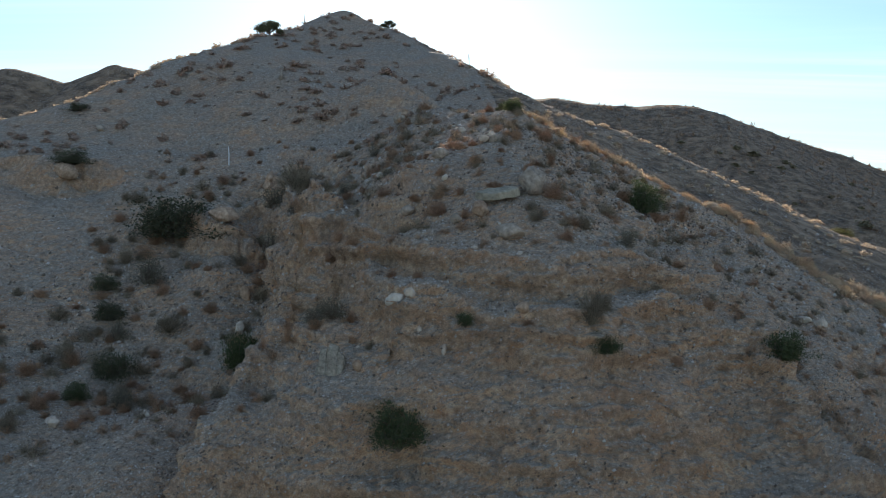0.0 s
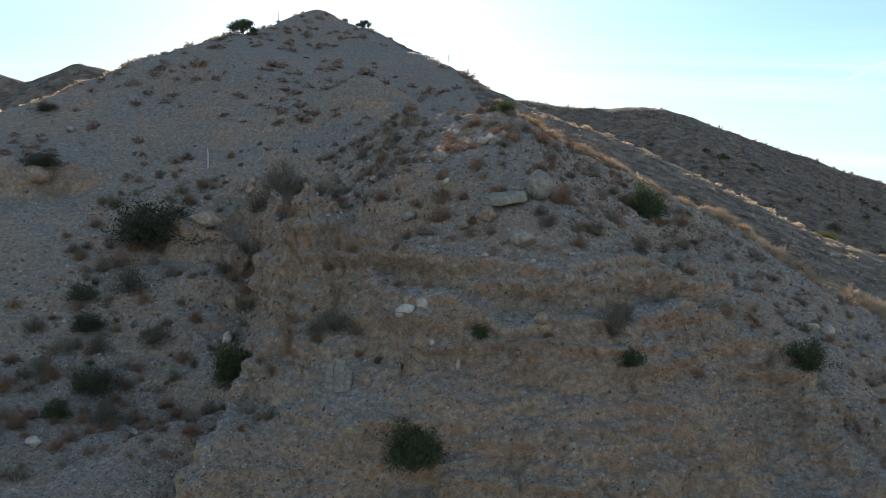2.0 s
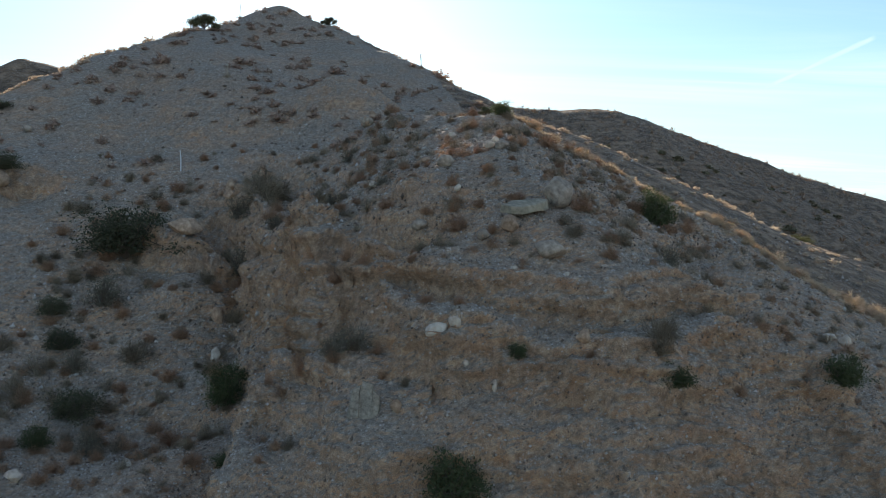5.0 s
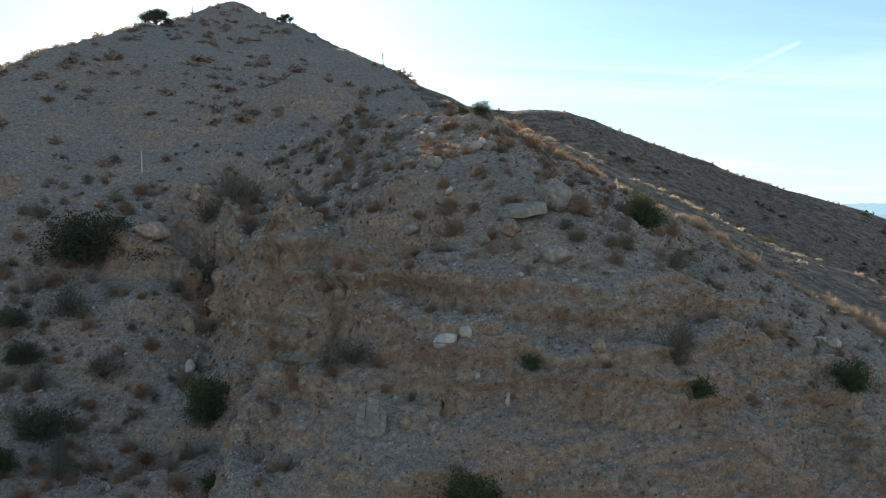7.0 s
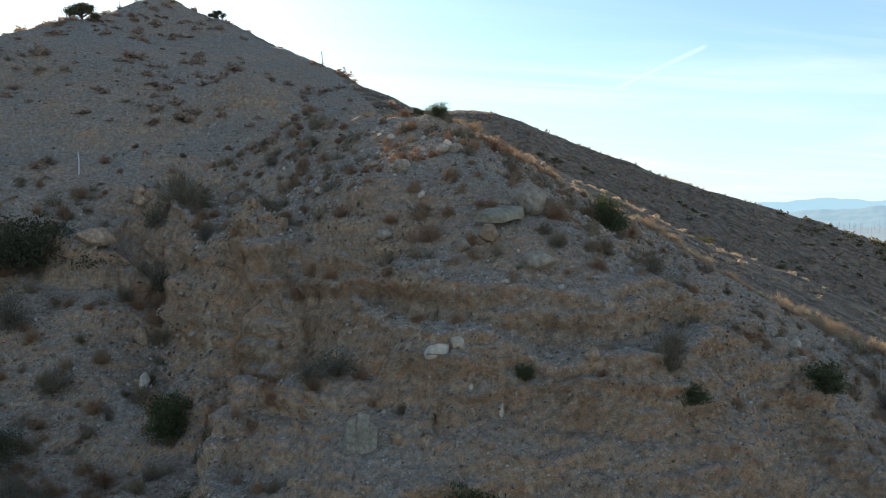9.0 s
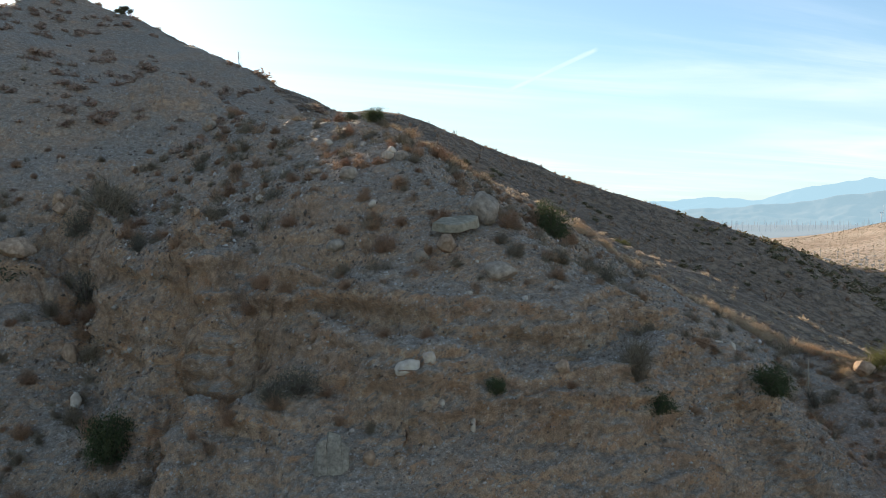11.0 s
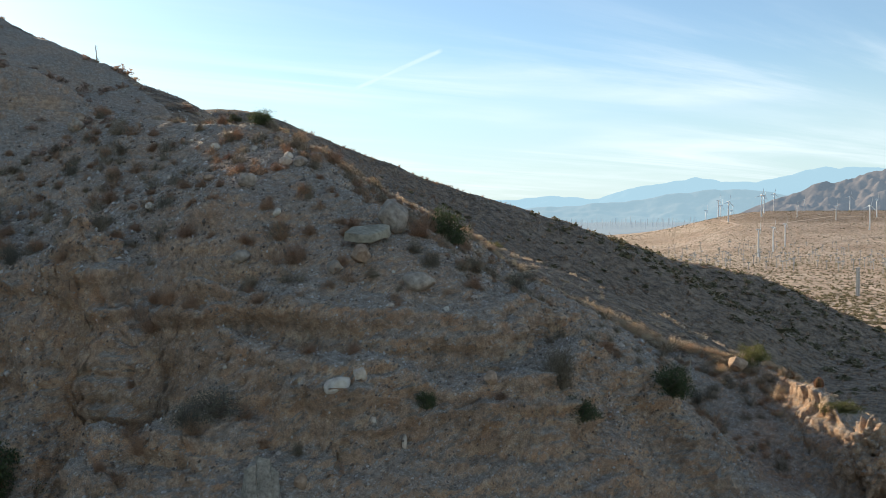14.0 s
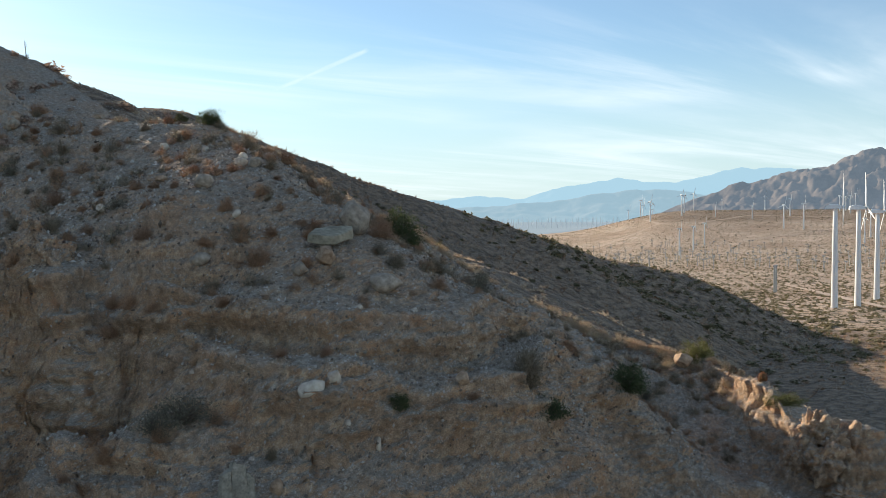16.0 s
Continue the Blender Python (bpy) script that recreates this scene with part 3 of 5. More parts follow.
def rock_mesh(name, seed, size, mat, level=3, rough=0.22, facet=0.5, layered=0.0, fine=1.0):
    """A boulder: a ball cut by flat breaks, then weathered."""
    rng = random.Random(seed)
    bm = bmesh.new()
    bmesh.ops.create_icosphere(bm, subdivisions=level, radius=1.0)
    cuts = [(Vector((rng.uniform(-1, 1), rng.uniform(-1, 1), rng.uniform(-1, 1))).normalized(), rng.uniform(0.6, 0.88)) for _ in range(int(5 + facet * 11))]
    shift = Vector((rng.uniform(-50, 50), rng.uniform(-50, 50), rng.uniform(-50, 50)))
    for v in bm.verts:
        p = v.co.copy()
        for n, d in cuts:
            over = p.dot(n) - d
            if over > 0:
                p -= n * over * 0.93
        p *= 1 + rough * noise.noise(p * 1.3 + shift) + fine * (rough * 0.35 * noise.noise(p * 3.7 + shift) + rough * 0.12 * noise.noise(p * 9 + shift))
        if layered:
            p += Vector((p.x, p.y, 0)) * layered * noise.noise(Vector((p.x * 5, p.y * 0.6, p.z * 0.4)) + shift)
        v.co = Vector((p.x * size[0] / 2, p.y * size[1] / 2, p.z * size[2] / 2))
    for f in bm.faces:
        f.smooth = True
    me = bpy.data.meshes.new(name)
    bm.to_mesh(me)
    bm.free()
    me.materials.append(mat)
    return me


def spiky_mesh(name, seed, count, mat, spread=1.0, tall=0.8, thick=0.012, twigs=4, up=0.35):
    """A dry rounded shrub one metre across: stems that fork into many fine twigs."""
    rng = np.random.RandomState(seed)
    verts, faces = [], []

    def spike(a, b, r):
        d = (b - a) / (np.linalg.norm(b - a) + 1e-9)
        s = np.cross(d, (0.3, 0.5, 0.81))
        s = s / (np.linalg.norm(s) + 1e-9)
        t = np.cross(d, s)
        o = len(verts)
        verts.extend([a + s * r, a - 0.5 * s * r + 0.87 * t * r, a - 0.5 * s * r - 0.87 * t * r, b])
        faces.extend([(o, o + 1, o + 3), (o + 1, o + 2, o + 3), (o + 2, o, o + 3)])

    lean = rng.uniform(-0.12, 0.12, 2)
    bulge = rng.uniform(0.75, 1.2, 7)
    for n in range(count):
        az = rng.uniform(0, math.tau)
        el = math.asin(rng.uniform(0.02, 1.0) ** 0.8)
        k = bulge[int(az / math.tau * 7) % 7] * rng.uniform(0.7, 1.08)
        tip = np.array([math.cos(az) * math.cos(el) * 0.5 * spread * k + lean[0], math.sin(az) * math.cos(el) * 0.5 * spread * k + lean[1], math.sin(el) * tall * k])
        root = np.array([rng.uniform(-0.06, 0.06), rng.uniform(-0.06, 0.06), -0.05])
        spike(root, tip, thick)
        for _ in range(twigs):
            f = rng.uniform(0.45, 0.95)
            a = root + (tip - root) * f
            b = a + rng.normal(0, 0.11, 3) + np.array([0, 0, 0.05 * up]) + (tip - root) * 0.14
            spike(a, b, thick * 0.75)
    return mesh_of(name, verts, faces, mat)


def clump_mesh(name, seed, leaves, mat, size=0.16):
    """A far-off bush one metre across: a ragged dome of small leaf clusters."""
    rng = np.random.RandomState(seed)
    verts, faces = [], []
    for n in range(leaves):
        d = rng.normal(0, 1, 3)
        d /= np.linalg.norm(d)
        p = d * rng.uniform(0.15, 0.46)
        p[2] = abs(p[2]) * 0.85 - 0.08
        for _ in range(2):
            o = len(verts)
            verts.extend([p + rng.normal(0, size, 3) * np.array([1, 1, 0.7]) for _ in range(3)])
            faces.append((o, o + 1, o + 2))
    return mesh_of(name, verts, faces, mat)


def leafy_meshes(seed, leaves, leaf, mat, stems=26, size=0.05, clumps=40):
    """A leafy bush one metre across and high: forked stems, and leaves in clumps round their ends."""
    rng = np.random.RandomState(seed)
    wood, tips = [], []
    for n in range(stems):
        az, el = rng.uniform(0, math.tau), math.asin(rng.uniform(0.05, 1.0) ** 0.9)
        k = rng.uniform(0.62, 1.0)
        wide = math.cos(el) ** 0.7 * 0.47 * k
        end = Vector((math.cos(az) * wide, math.sin(az) * wide, 0.14 + math.sin(el) ** 0.8 * 0.66 * k))
        mid = end * 0.5 + Vector(rng.normal(0, 0.04, 3))
        wood.append(tube([(0, 0, -0.1), mid, end], [0.016, 0.011, 0.004], 4))
        tips.append(np.array(end))
        for _ in range(2):
            side = Vector(np.array(mid) + rng.normal(0, 0.16, 3) * np.array([1, 1, 0.7]))
            wood.append(tube([mid, side], [0.008, 0.003], 3))
            tips.append(np.array(side))
    centres = [tips[i % len(tips)] + rng.normal(0, 0.05, 3) for i in range(clumps)]
    verts, faces = [], []
    per = leaves // clumps
    for c in centres:
        grow = rng.uniform(0.06, 0.12)
        for _ in range(per):
            p = c + rng.normal(0, grow, 3) * np.array([1, 1, 0.8])
            if p[2] < 0.02:
                p[2] = abs(p[2]) + 0.03
            d = rng.normal(0, 1, 3) + np.array([0, 0, 0.5])
            d /= np.linalg.norm(d)
            s = np.cross(d, rng.normal(0, 1, 3))
            s /= np.linalg.norm(s) + 1e-9
            w = size * rng.uniform(0.6, 1.3)
            fold = np.cross(d, s) * w * 0.18
            o = len(verts)
            verts.extend([p, p + d * w + s * w * 0.42 + fold, p + d * 2 * w, p + d * w - s * w * 0.42 + fold])
            faces.extend([(o, o + 1, o + 2), (o, o + 2, o + 3)])
    return mesh_of("stem", *joined(*wood), BARK), mesh_of("foliage", verts, faces, leaf)


SPINS = random.Random(5)


def stand(ob, x, y, w=1.0, d=None, h=1.0, sink=0.03, turn=None, tip=0.0):
    """Sets a thing on the ground at its size."""
    turn = SPINS.uniform(0, 360) if turn is None else turn
    ob.matrix_basis = pose(x, y, ground_z(x, y) - sink, tip * SPINS.uniform(-1, 1), tip * SPINS.uniform(-1, 1), turn) @ Matrix.Diagonal((w, w if d is None else d, h, 1))
    return ob


# ---- boulders ----
# x, y, width, height
BOULDERS = {
    "slab": (
        (2.89, 5.01, 1.16, 0.5),
    ),
    "warm": (
        (2.35, 4.25, 0.56, 0.38), (-8.2, 15.5, 1.2, 0.55), (-6.83, 18.48, 0.52, 0.4), (-16.42, 18.95, 1.1, 0.6),
        (-0.75, 23, 0.58, 0.48), (-1, 0.4, 0.28, 0.26), (3.3, 0.1, 0.36, 0.26), (-6.9, 19.27, 0.49, 0.4),
        (-6.57, 12.47, 0.44, 0.54), (0.71, 10.95, 0.33, 0.2), (-0.94, 22.5, 0.62, 0.48), (20.0, 7.05, 0.85, 0.5),
    ),
    "grey": (
        (4.04, 5.7, 0.9, 0.76), (3.23, 2.9, 0.78, 0.38), (1.63, 4.25, 0.38, 0.27), (1.11, 8.8, 0.52, 0.33),
        (-0.94, 22.5, 0.59, 0.5), (1.12, 5.62, 0.45, 0.24), (0.73, 11.02, 0.31, 0.19), (-17.19, 25.28, 0.61, 0.3),
        (0.07, 6.52, 0.47, 0.28), (3.12, 9.67, 0.46, 0.25),
    ),
    "pale": (
        (-0.02, 0.74, 0.55, 0.36), (0.36, 0.52, 0.3, 0.24), (0.62, 0.45, 0.16, 0.13), (-6.46, 10.9, 0.36, 0.46),
        (14.3, 7.5, 0.5, 0.36), (-1.11, 10.69, 0.3, 0.2), (1.26, 0.31, 0.14, 0.24),
        (13.2, 16.42, 0.63, 0.29), (2.7, 9.84, 0.38, 0.23), (-10.71, 4.29, 0.47, 0.29), (-7.9, 4.45, 0.32, 0.21),
        (13.7, 7.47, 0.47, 0.22), (2.89, 12.97, 0.24, 0.16), (-1.44, 3.45, 0.12, 0.1), (1.3, 7.09, 0.23, 0.23),
        (3.04, 10.4, 0.3, 0.2), (2.05, 14.35, 0.29, 0.23),
    ),
    "slate": (
        (-1.76, 0.68, 0.62, 0.85),
    ),
}
ROCK_LABELS = {
    "warm": "rounded tan sandstone boulder lying on the gravel slope",
    "grey": "grey weathered boulder half sunk in the gravel",
    "pale": "pale bleached cobble resting on the bank",
    "slab": "broad flat greenish slab of rock on the slope",
    "slate": "upright split slate rock in the bank",
}


def slab_mesh(seed, w, d, thick, mat):
    """A broken flat slab: an uneven outline, thick edges, worn arrises."""
    rng = random.Random(seed)
    bm = bmesh.new()
    ring = []
    for k in range(11):
        a = k * math.tau / 11 + rng.uniform(-0.14, 0.14)
        r = 0.5 * rng.uniform(0.84, 1.08)
        ring.append(bm.verts.new((math.cos(a) * r * w, math.sin(a) * r * d, 0)))
    face = bm.faces.new(ring)
    up = bmesh.ops.extrude_face_region(bm, geom=[face])
    top = [v for v in up["geom"] if isinstance(v, bmesh.types.BMVert)]
    for v in top:
        v.co += Vector((v.co.x * -0.07, v.co.y * -0.07, thick * rng.uniform(0.85, 1.15)))
    bmesh.ops.recalc_face_normals(bm, faces=bm.faces)
    bmesh.ops.bevel(bm, geom=bm.edges[:], offset=0.035 * w, segments=2, profile=0.6, affect="EDGES")
    bmesh.ops.triangulate(bm, faces=bm.faces)
    bmesh.ops.subdivide_edges(bm, edges=bm.edges[:], cuts=2, use_grid_fill=True)
    for v in bm.verts:
        n = noise.noise(v.co * 3.1 / w + Vector((seed, 0, 0))) + 0.5 * noise.noise(v.co * 8 / w)
        v.co += v.normal * 0.022 * w * n
    for f in bm.faces:
        f.smooth = True
    me = bpy.data.meshes.new("boulder")
    bm.to_mesh(me)
    bm.free()
    me.materials.append(mat)
    return me


def slate_mesh(seed, w, d, h, mat):
    """An upright rock split into standing leaves of uneven height."""
    rng = random.Random(seed)
    bm = bmesh.new()
    left = -0.5 * w
    for share, tall in ((0.30, 0.82), (0.42, 1.0), (0.28, 0.74)):
        wide = share * w
        made = bmesh.ops.create_cube(bm, size=1.0)["verts"]
        lean, deep, out = rng.uniform(-0.06, 0.06), d * rng.uniform(0.8, 1.0), d * rng.uniform(-0.14, 0.14)
        drop = rng.uniform(0.05, 0.16) * (1 if left + 0.5 * wide > 0 else -1)
        for v in made:
            up = v.co.z + 0.5
            v.co = Vector((left + wide * (0.5 + 1.6 * v.co.x * (1 - 0.4 * up)) + lean * up * h, out + deep * v.co.y * (1 - 0.35 * up), h * tall * up - (drop * h * v.co.x if up > 0.5 else 0)))
        left += wide
    bmesh.ops.bevel(bm, geom=bm.edges[:], offset=0.06 * w, segments=2, profile=0.6, affect="EDGES")
    bmesh.ops.triangulate(bm, faces=bm.faces)
    bmesh.ops.subdivide_edges(bm, edges=bm.edges[:], cuts=3, use_grid_fill=True)
    bm.normal_update()
    for v in bm.verts:
        n = noise.noise(v.co * 4.2 / w + Vector((seed, 0, 0))) + 0.6 * noise.noise(v.co * 11 / w) + 0.5 * noise.noise(Vector((v.co.x * 24, v.co.y * 24, v.co.z * 3)) / w)
        v.co += v.normal * 0.05 * w * n
    for f in bm.faces:
        f.smooth = True
    me = bpy.data.meshes.new("boulder")
    bm.to_mesh(me)
    bm.free()
    me.materials.append(mat)
    return me


count = 0
for kind, places in BOULDERS.items():
    for x, y, w, h in places:
        count += 1
        deep = w * (0.75 if kind == "slab" else 0.8)
        if kind == "slab":
            ob = new("boulder", slab_mesh(count, 1.32 * w, deep, 0.26, STONE[kind]))
            ob.matrix_basis = pose(x, y, ground_z(x, y) + 0.08, 13, -6, 10)
        elif kind == "slate":
            ob = new("boulder", slate_mesh(count, w, 0.55 * w, h, STONE[kind]))
            ob.matrix_basis = pose(x, y - 0.1, ground_z(x, y - 0.1) - 0.12, -12, 6, -8)
        else:
            level = 4 if w > 0.45 else 3 if w > 0.25 else 2
            me = rock_mesh("boulder", 100 + count, (1.12 * w, 1.1 * deep, 1.35 * h), STONE[kind], level, 0.15, 0.9)
            ob = new("boulder", me)
            ob.matrix_basis = pose(x, y, max(ground_z(x, y), 0.5 * (ground_z(x, y) + ground_z(x, y + 0.3 * deep))) + 0.42 * h, SPINS.uniform(-8, 8), SPINS.uniform(-8, 8), SPINS.uniform(-25, 25))
        tagged(ob, ROCK_LABELS[kind], "boulder" if w > 0.3 else "rock", "rocks of the slope")

# crumbling outcrop at the end of the low spur
for n, (x, y, z, w, h) in enumerate(((15.9, -0.9, -5.3, 1.4, 1.5), (15.3, -1.5, -5.8, 1.1, 1.1), (16.6, -1.5, -5.6, 1.3, 1.2), (15.2, -0.8, -5.75, 0.8, 0.9), (15.7, -1.5, -5.2, 0.7, 0.7), (16.3, -0.7, -5.0, 0.8, 0.6), (15.2, -2.2, -6.6, 1.0, 0.5), (16.1, -1.2, -4.9, 0.5, 0.45))):
    ob = new("rock_outcrop", rock_mesh("rock_outcrop", 210 + n, (w, 0.85 * w, h), EARTH, 5, 0.42, 0.35, 0.0, 3.2))
    ob.matrix_basis = pose(x, y, z, 4, -5, 30 * n)
    tagged(ob, "pale crumbling earth outcrop catching the low sun", "outcrop", "outcrops")

# larger loose stones over the slope, each a rock of its own
STONES = random.Random(21)
stone_meshes = [rock_mesh("rock", 300 + k, (1, 0.8, 0.62), STONE[("pale", "grey", "warm", "grey")[k % 4]], 2, 0.2, 0.6) for k in range(8)]
made = 0
while made < 260:
    x, y = STONES.uniform(-13, 13), STONES.uniform(0.5, 24)
    if y > 16 and STONES.random() < 0.5 or ground_slope(x, y) > 1.0:
        continue
    size = 0.07 + 0.20 * STONES.random() ** 2.5
    ob = new("rock", stone_meshes[made % 8])
    stand(ob, x, y, size, size, size * STONES.uniform(0.8, 1.2), 0.0, None, 25)
    tagged(ob, "small weathered stone on the gravel slope", "rock", "loose stones of the slope")
    made += 1


def scatter_gravel(name, seed, count, box, low, high, label):
    """Loose stones too small to tell apart, lying on the ground."""
    rng = np.random.RandomState(seed)
    X, Y, Z = SURFACE["X"], SURFACE["Y"], SURFACE["Z"]
    inside = np.flatnonzero((X > box[0]) & (X < box[1]) & (Y > box[2]) & (Y < box[3]))
    rows, cols = X.shape
    ball = np.array([(1, 0, 0), (0, 1, 0), (-1, 0, 0), (0, -1, 0), (0.2, 0.1, 1), (-0.1, 0, -1)], float)
    tri = np.array([(0, 1, 4), (1, 2, 4), (2, 3, 4), (3, 0, 4), (1, 0, 5), (2, 1, 5), (3, 2, 5), (0, 3, 5)])
    at = rng.choice(inside, count)
    # gravel gathers in drifts
    P = np.stack([X.ravel()[at], Y.ravel()[at], Z.ravel()[at]], 1)
    drift = octaves(P[:, 0], P[:, 1], P[:, 2], 2.5, 3, 77) + rng.uniform(-0.7, 0.7, count)
    P = P[drift > -0.35]
    n = len(P)
    size = low * (high / low) ** (rng.uniform(0, 1, n) ** 2.2)
    shapes = ball[None] * rng.uniform(0.65, 1.25, (n, len(ball), 1)) * size[:, None, None] * rng.uniform(0.6, 1.2, (n, 1, 3))
    P[:, :2] += rng.uniform(-0.05, 0.05, (n, 2))
    V = (shapes + P[:, None]).reshape(-1, 3)
    T = (tri[None] + (np.arange(n) * len(ball))[:, None, None]).reshape(-1, 3)
    me = bpy.data.meshes.new(name)
    me.vertices.add(len(V))
    me.vertices.foreach_set("co", V.ravel())
    me.loops.add(T.size)
    me.loops.foreach_set("vertex_index", T.ravel())
    me.polygons.add(len(T))
    me.polygons.foreach_set("loop_start", np.arange(0, T.size, 3))
    me.update(calc_edges=True)
    me.materials.append(GRAVEL)
    return tagged(new(name, me), label, "gravel", kind="stuff")


scatter_gravel("gravel", 31, 120000, (-12, 14, -3.0, 14), 0.010, 0.055, "loose grey and tan gravel strewn over the slope")
scatter_gravel("gravel", 32, 30000, (-20, 24, 8, 34), 0.02, 0.11, "loose stones strewn over the upper slope")


# ---- bushes ----
# x, y, width, height
BUSHES = {
    "olive": (
        (-10.57, 16.2, 3, 2.2), (-16.36, 19.5, 1.75, 0.85), (-10.2, 8.1, 1.35, 1.1), (-11.5, 11.2, 1.2, 0.85),
        (-19.2, 27.5, 1.2, 0.6), (-12.2, 12.6, 1.1, 0.8),
    ),
    "grey": (
        (-10.69, 13.1, 1.35, 1.4), (-6.05, 15.3, 1.35, 1.3), (6.7, 3.6, 0.58, 0.66), (-1.95, 2.6, 1.1, 0.72),
        (-2.5, 2.9, 0.8, 0.6), (-6.3, 16.9, 1.2, 1.1), (-10.9, 10.2, 0.85, 0.9), (-9.4, 6.2, 0.9, 0.7),
        (-0.83, 10.3, 0.57, 0.44), (-1.9, 18.3, 0.7, 0.64), (-2.5, 11.7, 0.67, 0.6), (-4.6, 12.3, 0.67, 0.57),
        (-2.2, 4.6, 0.5, 0.4), (16.9, 6.3, 0.5, 0.6),
    ),
    "green": (
        (-5.72, 7.7, 1.2, 1.55), (-10.82, 6.4, 0.85, 0.8), (-5.15, 3.9, 0.9, 0.6), (0.18, -1.3, 1.34, 1.25),
        (1.82, 0.34, 0.44, 0.44), (5.28, -0.5, 0.92, 0.66), (10.85, 2.0, 1.15, 1.0), (8.75, 10.2, 1.4, 1.5),
        (4.25, 15.8, 0.85, 0.72),
    ),
    "yellow": (
        (20.95, 7.1, 1.15, 1.0), (18.7, 1.9, 1.2, 0.5), (25.5, 30.8, 1.5, 0.7),
    ),
}
BLUFF_SHRUBS = (
    (5.02, -0.2, 1, 0.95), (-3.32, 3.5, 0.58, 0.56), (7.56, 1.05, 0.46, 0.38), (3.43, -0.15, 0.4, 0.24),
    (-2.04, 5.55, 0.62, 0.56), (-0.19, 5.2, 0.54, 0.44), (5.91, 9.6, 0.4, 0.34), (5.34, 0.22, 0.89, 0.63),
    (-2.38, 5.92, 0.61, 0.47), (-1.88, 7.39, 0.5, 0.5), (-2.47, 2.6, 0.47, 0.47), (-0.17, 1.79, 0.44, 0.28),
    (0.52, 1.16, 0.38, 0.33), (1.55, 10.57, 0.48, 0.4), (-0.8, 8.19, 0.68, 0.53), (0.29, 6.84, 0.57, 0.37),
    (-0.08, 10.96, 0.53, 0.42), (1.14, 7.4, 0.53, 0.47), (-1.45, 14.29, 0.75, 0.68), (-3.11, 10.94, 0.48, 0.48),
    (-0.31, 9.26, 0.49, 0.43), (0.06, 8.62, 0.46, 0.34), (1.83, 6.13, 0.55, 0.38), (2.64, 5.66, 0.54, 0.38),
)
SLOPE_SHRUBS = (
    (1.9, 4.47, 0.4, 0.45), (1.1, 6.32, 0.54, 0.42), (-2.23, 9.69, 0.49, 0.43), (-1.67, 9.98, 0.46, 0.38),
    (1.09, 5.75, 0.44, 0.35), (2.33, 9.59, 0.47, 0.37), (3.33, 17.34, 0.58, 0.5), (2.8, 6.24, 0.34, 0.29),
    (-1.61, 5.23, 0.49, 0.46), (-0.27, 4.41, 0.51, 0.37), (-3.76, 8.73, 0.66, 0.56), (-1.39, 2.31, 0.34, 0.36),
    (-1.23, 1.7, 0.32, 0.34), (-4.12, 3.42, 0.3, 0.3), (-2.86, 6.11, 0.33, 0.26),
)
GULLY_SHRUBS = (
    (-5.22, 16.7, 2.1, 1.35), (-5.07, 17.63, 2.11, 1.44), (-9.04, 10.58, 1.42, 0.81), (-7.66, 11.42, 0.72, 0.51),
    (-7.87, 7.93, 0.73, 0.46), (-8.59, 7.06, 0.71, 0.54), (-9.98, 6.37, 0.6, 0.46), (-9.53, 7.89, 0.53, 0.41),
    (-7.32, 5.15, 0.68, 0.43), (-13.35, 9.15, 0.57, 0.45), (-12.15, 8.76, 1, 0.6), (-13.34, 10.86, 0.93, 0.63),
    (-14.39, 11.59, 0.68, 0.47), (-9.23, 9.4, 0.52, 0.48), (-7.83, 9.85, 0.79, 0.59),
)
BROWN_BUSHES = BLUFF_SHRUBS + SLOPE_SHRUBS + GULLY_SHRUBS
BUSH_LABELS = {
    "green": "dense dark green leafy bush rooted in the bank",
    "olive": "large olive green desert bush on the slope",
    "grey": "grey green half bare bush on the gravel",
    "yellow": "yellow green sunlit bush on the crest",
}
for kind, places in BUSHES.items():
    looks = [leafy_meshes(40 + k + 7 * len(kind), 5400 if kind != "grey" else 2400, LEAF[kind], None, 30, 0.028, 110) for k in range(2)]
    for n, (x, y, w, h) in enumerate(places):
        ob = new("bush")
        stems, foliage = looks[n % 2]
        part("stem", stems, ob)
        part("foliage", foliage, ob)
        # on a steep face the crown grows out clear of the bank
        stand(ob, x, y, w, w, h * 1.05, 0.05 - max(float(height(x, y)) - ground_z(x, y), 0.0))
        tagged(ob, BUSH_LABELS[kind], "bush", "leafy bushes")

SHRUB_LOOKS = [spiky_mesh("dry_shrub", 60 + k, 130, TWIG, 1.0, 0.62, 0.009, 5) for k in range(5)]
GOLD_LOOKS = [spiky_mesh("dry_shrub", 70 + k, 140, SUNLIT_TWIG, 1.0, 0.6, 0.009, 5) for k in range(4)]
GREY_LOOKS = [spiky_mesh("dry_shrub", 80 + k, 130, GREY_TWIG, 1.0, 0.66, 0.009, 5) for k in range(3)]


def shrub(me, x, y, w, h, label, group, name="dry_shrub"):
    ob = new(name, me)
    stand(ob, x, y, w, w, h, 0.02)
    return tagged(ob, label, "shrub", group)


for n, (x, y, w, h) in enumerate(BROWN_BUSHES):
    shrub(GREY_LOOKS[n % 3] if w > 0.8 else SHRUB_LOOKS[n % 5], x, y, w, h * 1.3, "dry brown twiggy shrub growing out of the bank", "dry shrubs of the slope")

